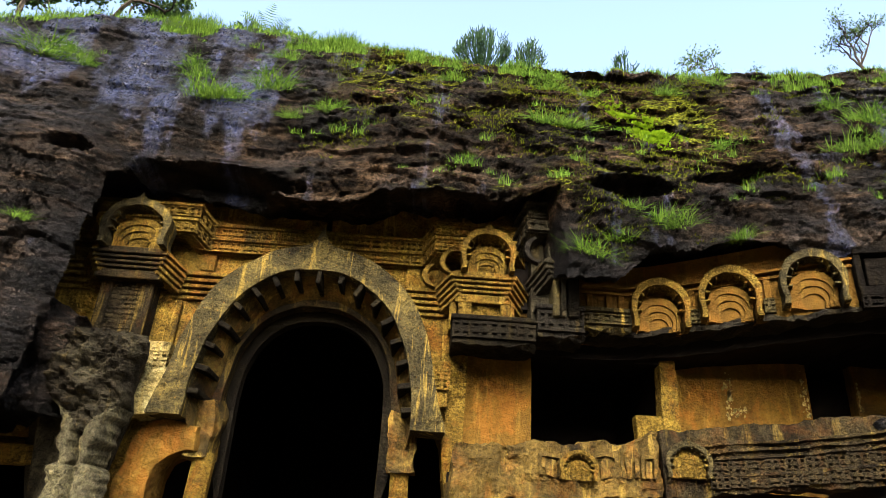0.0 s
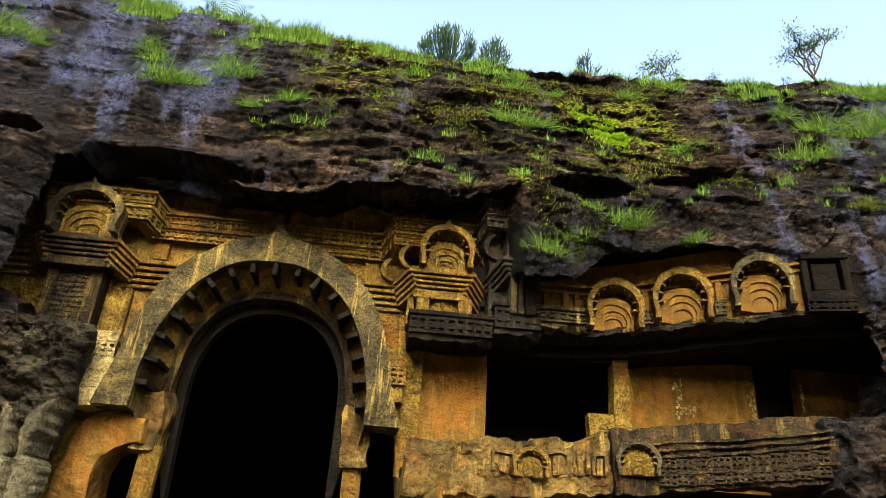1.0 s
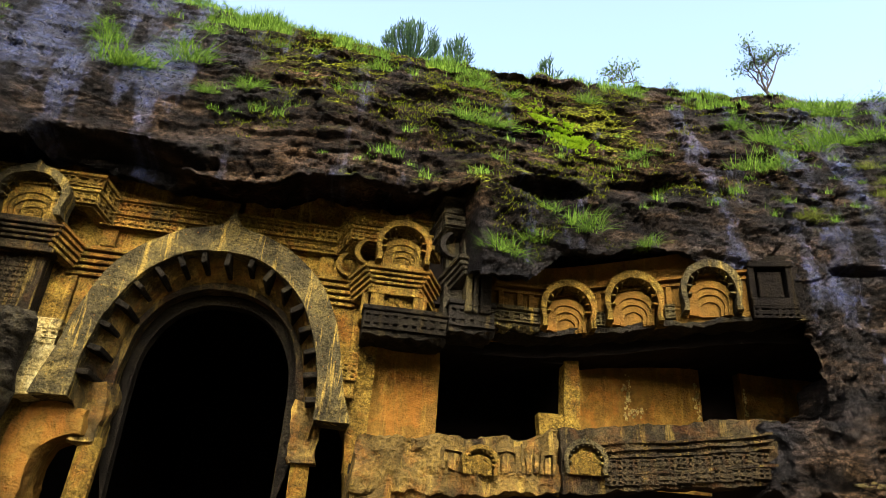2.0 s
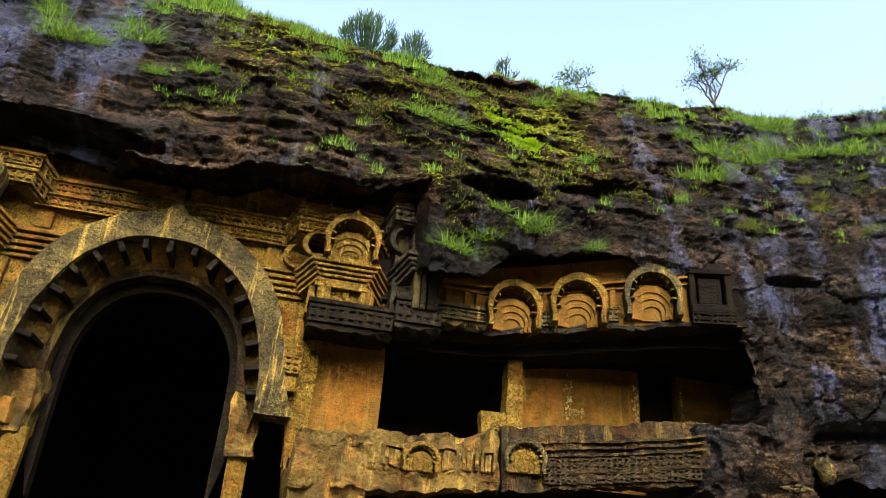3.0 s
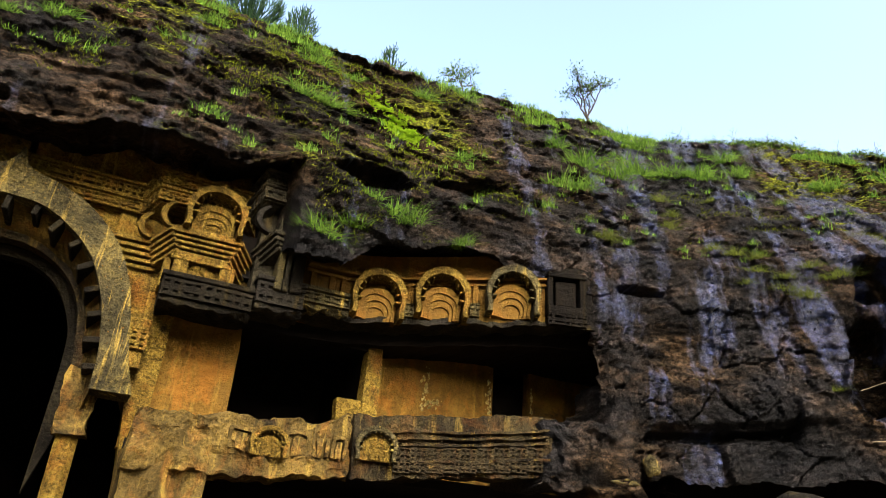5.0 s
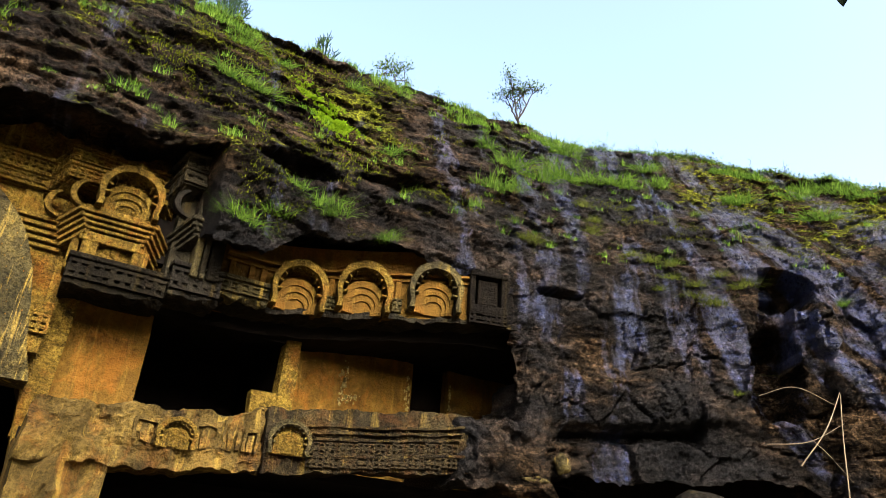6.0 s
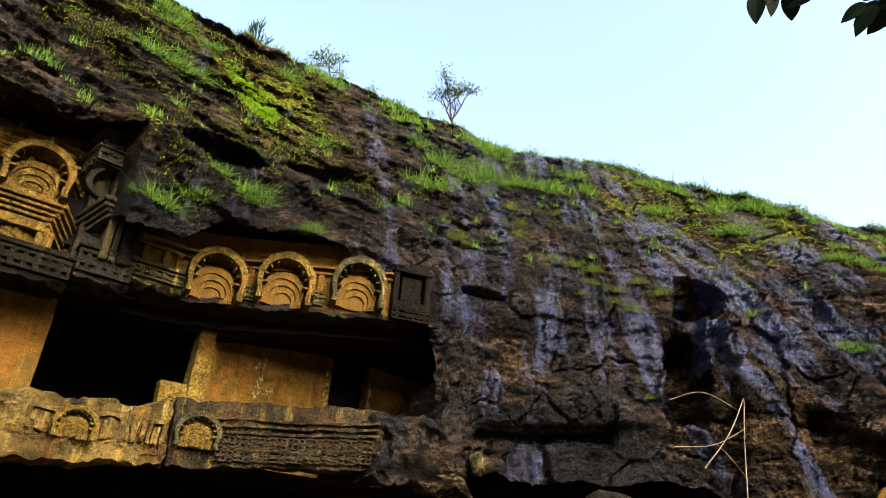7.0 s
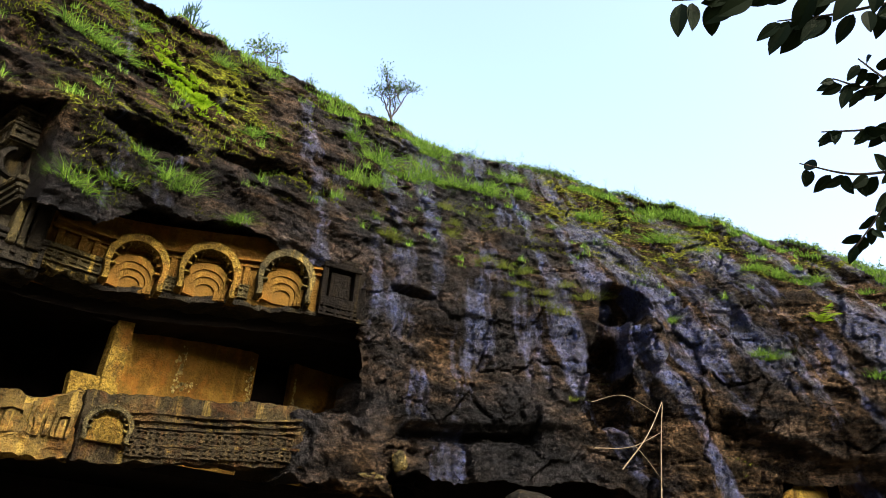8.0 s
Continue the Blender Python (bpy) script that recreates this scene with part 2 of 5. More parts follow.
def pieces(name, bm, material, parent):
    """Links every loose piece of a bmesh as a part of its own."""
    left = set(bm.verts)
    while left:
        todo, island = [left.pop()], set()
        while todo:
            v = todo.pop()
            island.add(v)
            for e in v.link_edges:
                w = e.other_vert(v)
                if w in left:
                    left.discard(w)
                    todo.append(w)
        index = {v: i for i, v in enumerate(island)}
        faces = {f for v in island for f in v.link_faces}
        ob = new(name, mesh_of(name, [tuple(v.co) for v in island], [[index[v] for v in f.verts] for f in faces], material))
        ob.parent = parent
    bm.free()


def thing(name, at, label, category, group="", kind=""):
    ob = new(name)
    ob.location = at
    return tagged(ob, label, category, group, kind)


def wobble(bm, amount, scale=2.0, seed=0.0):
    for v in bm.verts:
        v.co += amount * noise.noise_vector(v.co * scale + Vector((seed, seed * 2, 0)))


def box(bm, x0, x1, y0, y1, z0, z1, bev=0.0):
    made = bmesh.ops.create_cube(bm, size=1, matrix=Matrix.LocRotScale(((x0 + x1) / 2, (y0 + y1) / 2, (z0 + z1) / 2), None, (x1 - x0, y1 - y0, z1 - z0)))
    if bev:
        edges = {e for v in made["verts"] for e in v.link_edges}
        bmesh.ops.bevel(bm, geom=list(edges), offset=bev, segments=1, affect="EDGES")


def slab(bm, pts, y0, y1):
    """A polygon in x, z drawn out from y0 to y1."""
    front = [bm.verts.new((x, y0, z)) for x, z in pts]
    back = [bm.verts.new((x, y1, z)) for x, z in pts]
    bm.faces.new(front)
    bm.faces.new(back[::-1])
    n = len(pts)
    for i in range(n):
        j = (i + 1) % n
        bm.faces.new((front[j], front[i], back[i], back[j]))


def curve(pts, n=8):
    """A smooth run through the points."""
    p = [2 * Vector(pts[0]) - Vector(pts[1])] + [Vector(q) for q in pts] + [2 * Vector(pts[-1]) - Vector(pts[-2])]
    out = []
    for i in range(1, len(p) - 2):
        for k in range(n):
            u = k / n
            a, b, c, d = p[i - 1:i + 3]
            out.append(0.5 * (2 * b + (c - a) * u + (2 * a - 5 * b + 4 * c - d) * u * u + (3 * b - a - 3 * c + d) * u ** 3))
    return [tuple(q) for q in out] + [tuple(p[-2])]


def mirror_arch(half, cx):
    """A whole arch outline, left foot to right foot, from half widths and heights."""
    c = curve(half, 6)
    return [(cx - w, z) for w, z in c] + [(cx + w, z) for w, z in c[::-1][1:]]


def ring(bm, outer, inner, y0, y1):
    """The band between two outlines with the same number of points."""
    rows = [[bm.verts.new((x, y, z)) for x, z in o] for o, y in ((outer, y0), (inner, y0), (inner, y1), (outer, y1))]
    for a, b in ((0, 1), (1, 2), (2, 3), (3, 0)):
        for i in range(len(outer) - 1):
            bm.faces.new((rows[a][i], rows[a][i + 1], rows[b][i + 1], rows[b][i]))
    for k in (0, -1):
        bm.faces.new([rows[r][k] for r in range(4)])


def resample(pts, n):
    d = [0.0]
    for a, b in zip(pts, pts[1:]):
        d.append(d[-1] + math.dist(a, b))
    u = np.linspace(0, d[-1], n)
    return list(zip(np.interp(u, d, [p[0] for p in pts]), np.interp(u, d, [p[1] for p in pts])))


# ---- cliff ----
def lattice(x, y, seed):
    h = np.sin(x * 127.1 + y * 311.7 + seed * 74.7) * 43758.5453
    return h - np.floor(h)


def value_noise(x, y, seed=0):
    xi, yi = np.floor(x), np.floor(y)
    fx, fy = x - xi, y - yi
    fx, fy = fx * fx * (3 - 2 * fx), fy * fy * (3 - 2 * fy)
    a = lattice(xi, yi, seed) * (1 - fx) + lattice(xi + 1, yi, seed) * fx
    b = lattice(xi, yi + 1, seed) * (1 - fx) + lattice(xi + 1, yi + 1, seed) * fx
    return a * (1 - fy) + b * fy - 0.5


def fbm(x, y, seed=0, octaves=5, gain=0.5):
    out, amp = 0 * x, 1.0
    for k in range(octaves):
        out = out + amp * value_noise(x, y, seed + k)
        x, y, amp = x * 2.03 + 3.1, y * 2.03 + 1.7, amp * gain
    return out


def blocks(x, y, seed=0):
    """Cell height and distance to the nearest joint of broken, blocky rock."""
    xi, yi = np.floor(x), np.floor(y)
    d1, d2, h = x * 0 + 9, x * 0 + 9, x * 0
    for dx in (-1, 0, 1):
        for dy in (-1, 0, 1):
            cx, cy = xi + dx, yi + dy
            px, py = cx + 0.15 + 0.7 * lattice(cx, cy, seed), cy + 0.15 + 0.7 * lattice(cx, cy, seed + 5)
            d = np.hypot(px - x, py - y)
            near = d < d1
            d2 = np.where(near, d1, np.minimum(d2, d))
            h = np.where(near, lattice(cx, cy, seed + 9), h)
            d1 = np.where(near, d, d1)
    return h, d2 - d1


def smooth(a, b, x):
    t = np.clip((x - a) / (b - a), 0, 1)
    return t * t * (3 - 2 * t)


PLAN = np.array(curve([(-20, 6.5), (-14, 10.2), (-9, 11.9), (-5, 12.3), (0, 12.2), (4, 12.6), (8, 12.4), (11, 12.0), (13, 11.0), (15, 9.6), (17, 7.8), (20, 4.5), (23, 0.0), (26, -6)], 40))
ALONG = np.r_[0, np.cumsum(np.hypot(*np.diff(PLAN, axis=0).T))]
ALONG -= np.interp(0, PLAN[:, 0], ALONG)
SKYLINE = ([-14, -10.3, -8.7, -7.6, -6.3, -5.3, -3.4, -1.6, 0.5, 2.2, 4.6, 6.2, 8.2, 10.6, 12.2, 15.1, 18.1, 21.1, 23, 26], [11.8, 12.6, 13.9, 14.2, 14.3, 14.3, 14.0, 13.5, 13.2, 13.3, 13.6, 13.4, 13.5, 14.05, 14.0, 13.9, 12.6, 11.3, 9.8, 8])
LIP = ([-12, -7.32, -7.14, -7.05, -6.95, -6.3, -5.3, -4.5, -3.2, -2.1, -1.3, -0.2, 0.5, 1.3, 1.95, 2.12, 2.6, 3.5, 4.6, 5.8, 7.5, 8.45, 8.6, 8.8, 8.92, 9.0, 10, 12, 14.5, 16.0, 16.3, 19.2, 19.5, 21.6, 21.8, 26], [3.0, 3.1, 5.0, 6.4, 8.3, 8.5, 8.35, 8.2, 8.0, 7.98, 8.25, 8.25, 8.25, 8.5, 8.5, 6.6, 6.7, 7.0, 7.55, 7.55, 7.5, 7.6, 6.8, 6.0, 5.2, 3.15, 3.4, 3.65, 3.75, 3.6, 0, 0, 4.25, 4.15, 0, 0])


def plan_at(s):
    x, y = np.interp(s, ALONG, PLAN[:, 0]), np.interp(s, ALONG, PLAN[:, 1])
    tx = np.interp(s + 0.05, ALONG, PLAN[:, 0]) - np.interp(s - 0.05, ALONG, PLAN[:, 0])
    ty = np.interp(s + 0.05, ALONG, PLAN[:, 1]) - np.interp(s - 0.05, ALONG, PLAN[:, 1])
    n = np.hypot(tx, ty)
    return x, y, ty / n, -tx / n


def hollow(s, z, cs, cz, rs, rz, tilt=0.0, rag=0.25):
    """One inside a rough-edged oval, nought outside."""
    u, v = s - cs, z - cz - tilt * (s - cs)
    r = np.hypot(u / rs, v / rz) + rag * fbm(s * 2.2, z * 2.2, 31)
    return 1 - smooth(0.8, 1.0, r)


def cleft(s, z, s0, s1, z0, z1, tilt=0.0):
    """One inside a squarish, ragged cleft, nought outside."""
    u, v = (2 * s - s0 - s1) / (s1 - s0), (2 * (z - tilt * (s - (s0 + s1) / 2)) - z0 - z1) / (z1 - z0)
    r = (np.abs(u) ** 4 + np.abs(v) ** 4) ** 0.25 + 0.45 * fbm(s * 1.7, z * 1.7, 33, 4)
    return 1 - smooth(0.8, 0.98, r)


def swell(s, z):
    """How far the rock stands out of its plan at (s, z)."""
    d = 0.32 * fbm(s * 0.33, z * 0.3, 1, 3)
    high = smooth(7.6, 9.0, z + 0.3 * fbm(s, z, 3, 2)) * (1 - 0.55 * smooth(9, 12, s))
    for size, amp, seed in ((1.15, 0.14, 1), (2.9, 0.085, 2)):
        amp = amp * (0.8 + 0.2 * smooth(-5, -1.5, s))
        bed = z * size + 0.9 * fbm(s * 0.25, z * 0.3, 21 + seed, 3) - 0.05 * s
        idx = np.floor(bed)
        frac = bed - idx
        u = s * (0.22 * size) + 7 * lattice(idx, idx * 0 + seed, 5)
        step = value_noise(u, idx * 1.7, 60 + seed) + 0.35 * value_noise(u * 6, idx * 2.3, 64 + seed)
        shut = smooth(-0.1, 0.12, value_noise(u * 2.0 + 3, idx * 1.3 + 9, 70))
        d = d + high * amp * (1.5 * step + 0.35 * (0.5 - frac)) - high * shut * 0.55 * amp * (1 - smooth(0.0, 0.16, frac))
    ws, wz = s + 0.35 * fbm(s * 1.1, z * 1.1, 41, 3), z + 0.35 * fbm(s * 1.1, z * 1.1, 47, 3)
    h, joint = blocks(ws * 0.75, wz * 0.95, 3)
    h2, joint2 = blocks(ws * 2.1, wz * 2.6, 13)
    low = 1 - high * 0.75
    open_joint = smooth(-0.05, 0.15, fbm(s * 0.9, z * 0.9, 51, 2))
    d = d + low * (0.24 * (h - 0.5) - 0.20 * open_joint * (1 - smooth(0.0, 0.05, joint)))
    d = d + low * (0.13 * (h2 - 0.5) - 0.08 * smooth(0.0, 0.2, fbm(s * 0.7, z * 0.7, 57, 2)) * (1 - smooth(0.0, 0.09, joint2)))
    d = d + (0.11 + 0.03 * smooth(-5, -1.5, s)) * fbm(s * 2.3, z * 3.0, 11, 6, 0.62) + 0.05 * value_noise(s * 17, z * 19, 15)
    pit = fbm(s * 1.7, z * 4.2 - 0.2 * s, 91, 4)
    d = d - high * (0.06 + 0.13 * smooth(-5, -2, s)) * smooth(0.22, 0.34, pit)
    d = d - 1.3 * hollow(s, z, 3.45, 8.78, 1.0, 0.30, 0.05)
    d = d - 0.9 * hollow(s, z, 5.9, 9.55, 1.25, 0.22, 0.36)
    d = d - 1.1 * hollow(s, z, -5.0, 8.42, 1.7, 0.34, -0.06)
    d = d - 0.7 * hollow(s, z, -7.7, 8.6, 0.5, 0.2, 0.0)
    d = d - 1.4 * cleft(s, z, 14.65, 15.75, 4.75, 7.4) - 1.1 * cleft(s, z, 15.05, 16.2, 7.7, 8.95, -0.45) - 0.5 * cleft(s, z, 15.0, 15.75, 6.9, 8.3)
    d = d + 0.55 * smooth(14, 16, s) * fbm((s + 0.62 * (z - 7)) * 0.8, z * 0.12, 81, 3) * smooth(5.0, 6.5, z)
    d = d - 0.55 * hollow(s, z, 10.2, 7.72, 0.7, 0.13, 0.1)
    d = d + 0.45 * hollow(s, z, 16.35, 7.3, 0.42, 0.75, 0.0, 0.3) + 0.4 * smooth(16.1, 16.5, s) * (1 - smooth(17.2, 17.8, s)) * (1 - smooth(5.8, 7.0, z))
    d = d - 0.45 * smooth(10.0, 10.15, s) * (1 - smooth(13.3, 13.5, s)) * smooth(4.2, 4.3, z - 0.1 * (s - 10)) * (1 - smooth(4.42, 4.5, z - 0.1 * (s - 10)))
    d = d + 0.35 * smooth(9.5, 10.5, s) * (1 - smooth(13.6, 14.5, s)) * smooth(4.5, 4.65, z - 0.1 * (s - 10)) * (1 - smooth(5.5, 6.2, z))
    d = d - 0.45 * smooth(-7.6, -6.8, s) * (1 - smooth(1.2, 2.2, s)) * (1 - smooth(8.8, 10.5, z))
    over = smooth(17.5, 18.4, s) * (1 - smooth(21.8, 23, s))
    edge = 5.6 - 0.28 * (s - 18) + 0.4 * fbm(s * 1.5, z, 61, 3)
    d = d - over * 0.6 * (1 - smooth(edge - 0.25, edge + 0.15, z))
    return d


def build_cliff():
    s = np.arange(-16, 27, 0.046)
    v = np.arange(-0.4, 18.5, 0.046)
    S, V = np.meshgrid(s, v)
    top = np.interp(s, *SKYLINE)[None, :] + 0.25 * fbm(S[:1] * 0.9, S[:1] * 0, 5, 4)
    lip = np.interp(s, *LIP)[None, :] + (0.3 * fbm(S[:1] * 1.3, S[:1] * 0, 8, 4)) * (np.interp(s, *LIP) > 0.5)[None, :]
    z = np.minimum(V, top) + np.maximum(V - top, 0) * 0.22
    k = np.interp(s, [-12, -4, 4, 9, 14, 22], [0.5, 0.5, 0.45, 0.42, 0.5, 0.6])[None, :]
    d = swell(S, z) - k * np.maximum(0, z - 8.6) - np.maximum(V - top, 0) * 0.97
    deep = np.interp(s, [1.6, 2.1, 8.4, 8.6], [3.0, 1.7, 1.7, 3.0])[None, :]
    under = np.clip((lip - V) / 0.9, 0, 1) * (lip > 0.5)
    row = np.argmin(np.abs(V - lip), axis=0)
    dlip = d[row, np.arange(len(s))][None, :]
    rough = 0.25 * fbm(S * 1.6, V * 4, 71, 4)
    d = np.where(under > 0, dlip - deep * under + rough * under, d)
    z = np.where(under > 0, lip + 0.55 * np.sqrt(under) + rough * under, z)
    # both jambs splay outwards as they go in
    splay = 2.8 * smooth(8.4, 8.6, S) * (1 - smooth(9.2, 9.9, S)) - 1.5 * (1 - smooth(-7.0, -6.2, S)) * (S > -9)
    X, Y, nx, ny = plan_at(S + splay * under)
    P = np.stack((X + nx * d, Y + ny * d, z), -1).reshape(-1, 3)
    n, m = len(v), len(s)
    keep = under < 0.999
    i = np.arange(n * m).reshape(n, m)
    q = np.stack((i[:-1, :-1], i[:-1, 1:], i[1:, 1:], i[1:, :-1]), -1)
    ok = keep[:-1, :-1] | keep[1:, 1:] | keep[:-1, 1:] | keep[1:, :-1]
    me = mesh_of("cliff", P.tolist(), q[ok].tolist(), ROCK, False)
    # coordinates along the cliff, leaning with the run-off on the far slope
    lean = 0.62 * smooth(11.5, 16.5, S)
    run = me.attributes.new("runoff", "FLOAT_VECTOR", "POINT")
    run.data.foreach_set("vector", np.stack((S + lean * (V - 7), S * 0, V), -1).astype(np.float32).ravel())
    ob = new("cliff", me)
    tagged(ob, "weathered brown basalt cliff, wet and mossy, overhanging a carved facade", "cliff", kind="structure")
    return s, v, P.reshape(n, m, 3)


CLIFF_S, CLIFF_V, CLIFF_P = build_cliff()


def on_cliff(s, v):
    """The place on the cliff at s along it and v up it."""
    i = int(np.clip(np.searchsorted(CLIFF_V, v), 0, len(CLIFF_V) - 1))
    j = int(np.clip(np.searchsorted(CLIFF_S, s), 0, len(CLIFF_S) - 1))
    return Vector(CLIFF_P[i, j])


def build_ground():
    bm = bmesh.new()
    bmesh.ops.create_grid(bm, x_segments=60, y_segments=60, size=1500)
    for v in bm.verts:
        v.co.z = -0.05
    tagged(part("ground", bm, EARTH), "bare trodden earth forecourt before the caves", "ground", kind="structure")


build_ground()


def build_core():
    """The body of the hill behind the undercut rock, and an unseen bank added opposite to block low sky."""
    # Sheets close the gaps under the rock; their shade is in the colour.
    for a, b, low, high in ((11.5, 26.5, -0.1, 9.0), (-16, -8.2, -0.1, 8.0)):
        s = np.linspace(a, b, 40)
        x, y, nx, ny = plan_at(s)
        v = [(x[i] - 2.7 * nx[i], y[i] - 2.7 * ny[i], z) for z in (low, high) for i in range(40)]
        ob = new("rock_core", mesh_of("rock_core", v, [(i, i + 1, 41 + i, 40 + i) for i in range(39)], SHADE))
        tagged(ob, "rock deep under the overhanging cliff, its shade painted near-black", "rock", kind="structure")
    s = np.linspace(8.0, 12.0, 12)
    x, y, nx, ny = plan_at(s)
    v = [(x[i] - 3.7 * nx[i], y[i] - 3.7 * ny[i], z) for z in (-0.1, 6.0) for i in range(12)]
    ob = new("rock_core", mesh_of("rock_core", v, [(i, i + 1, 13 + i, 12 + i) for i in range(11)], SHADE))
    tagged(ob, "rock at the back of the lower cave, its shade painted near-black", "rock", kind="structure")
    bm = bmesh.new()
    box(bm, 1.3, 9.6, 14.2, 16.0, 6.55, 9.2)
    tagged(part("rock_core", bm, SHADE), "rock behind the gallery frieze, its shade painted near-black", "rock", kind="structure")
    # Unseen bank, added to cut the low sky light on the facade.
    v, f = [], []
    for i in range(121):
        a = radians(178 + 194 * i / 120)
        for j in range(9):
            r = 42 + 1.6 * j + 2.5 * noise.noise((i * 0.21, j * 0.5, 3))
            h = 2.1 * j + 2.2 * noise.noise((i * 0.33, j * 0.4, 9)) - 1
            v.append((2 + r * math.cos(a), r * math.sin(a), h))
    for i in range(120):
        for j in range(8):
            k = i * 9 + j
            f.append((k, k + 1, k + 10, k + 9))
    ob = new("backdrop", mesh_of("backdrop", v, f, BANK, True))
    tagged(ob, "unseen dark green bank added opposite to block low sky", "woods", kind="structure")


BANK = make_plain("unseen_bank", (0.012, 0.025, 0.008), (0.06, 0.09, 0.025), 0.6, 0.9, 0.6, 0.5)
build_core()


# ---- carved facade ----
def railing(bm, x0, x1, y, z0, z1, rows=2, pitch=0.11, depth=0.05):
    """A carved fence in relief: worn posts and rails stand out of a sunk ground."""
    n = max(2, round((x1 - x0) / pitch))
    p = (x1 - x0) / n
    j = lambda k: random.uniform(-k, k)
    for i in range(n + 1):
        if 0 < i < n and random.random() < 0.04:
            continue
        w = 0.25 * p * random.uniform(0.75, 1.2)
        c = x0 + i * p + j(0.06 * p)
        box(bm, max(c - w, x0), min(c + w, x1), y + j(0.008), y + depth, z0, z1 + j(0.01))
    h = (z1 - z0) / rows
    for r in range(rows + 1):
        c = z0 + r * h
        for k in range(3):
            a, e = x0 + (x1 - x0) * k / 3, x0 + (x1 - x0) * (k + 1) / 3
            box(bm, a, e, y - 0.008 + j(0.008), y + depth - 0.006, max(c - 0.33 * h + j(0.01), z0), min(c + 0.33 * h + j(0.01), z1))


def steps(bm, x0, x1, y_top, z0, z1, n=5, back=15.0, run=0.06):
    """A cornice of thin ledges, each standing out over the one beneath."""
    h = (z1 - z0) / n
    for i in range(n):
        y = y_top + (n - 1 - i) * run
        box(bm, x0 + (n - 1 - i) * run * 0.6, x1 - (n - 1 - i) * run * 0.6, y, back, z0 + i * h, z0 + (i + 0.62) * h, 0.012)
        box(bm, x0 + (n - i) * run * 0.6, x1 - (n - i) * run * 0.6, y + 0.07, back, z0 + (i + 0.6) * h, z0 + (i + 1.02) * h)


def skewed(bm, start, end, out):
    """Shears what was built along x from 0 to 1, in front of y 0, onto the line from start to end."""
    a, b = Vector(start), Vector(end)
    d = b - a
    m = Matrix(((d.x, out[0], 0, a.x), (d.y, out[1], 0, a.y), (d.z, 0, 1, a.z), (0, 0, 0, 1)))
    bmesh.ops.transform(bm, matrix=m, verts=bm.verts)
    return bm


def ledge_return(start, end, out, height, n=5):
    """A slanting length of stepped cornice that ties a balcony to the wall behind."""
    bm = bmesh.new()
    h = height / n
    for i in range(n):
        y = (n - 1 - i) * 0.05
        box(bm, 0, 1, y, 0.45, i * h, (i + 0.62) * h)
        box(bm, 0, 1, y + 0.07, 0.45, (i + 0.6) * h, (i + 1.02) * h)
    return skewed(bm, start, end, out)


def fence_return(start, end, out, height):
    """A slanting length of carved fence that ties a balcony to the wall behind."""
    bm = bmesh.new()
    box(bm, 0, 1, 0.10, 0.4, -0.03, height)
    box(bm, 0, 1, -0.06, 0.4, height, height + 0.07)
    for i in range(4):
        box(bm, 0.02 + i * 0.28, 0.14 + i * 0.28, 0, 0.12, 0, height)
    for z in (0.0, 0.42, 0.84):
        box(bm, 0, 1, 0.012, 0.11, z * height, (z + 0.16) * height)
    return skewed(bm, start, end, out)


def horseshoe(w, h, n=28):
    """A horseshoe arch outline of half width w and height h, standing on drawn-in feet."""
    out = [(-w * 0.97, 0.0), (-w * 0.93, 0.12 * h)]
    for i in range(n + 1):
        a = math.pi * (-0.09 + 1.18 * i / n)
        out.append((-w * math.cos(a), h * (0.42 + 0.58 * math.sin(a))))
    return out + [(w * 0.93, 0.12 * h), (w * 0.97, 0.0)]


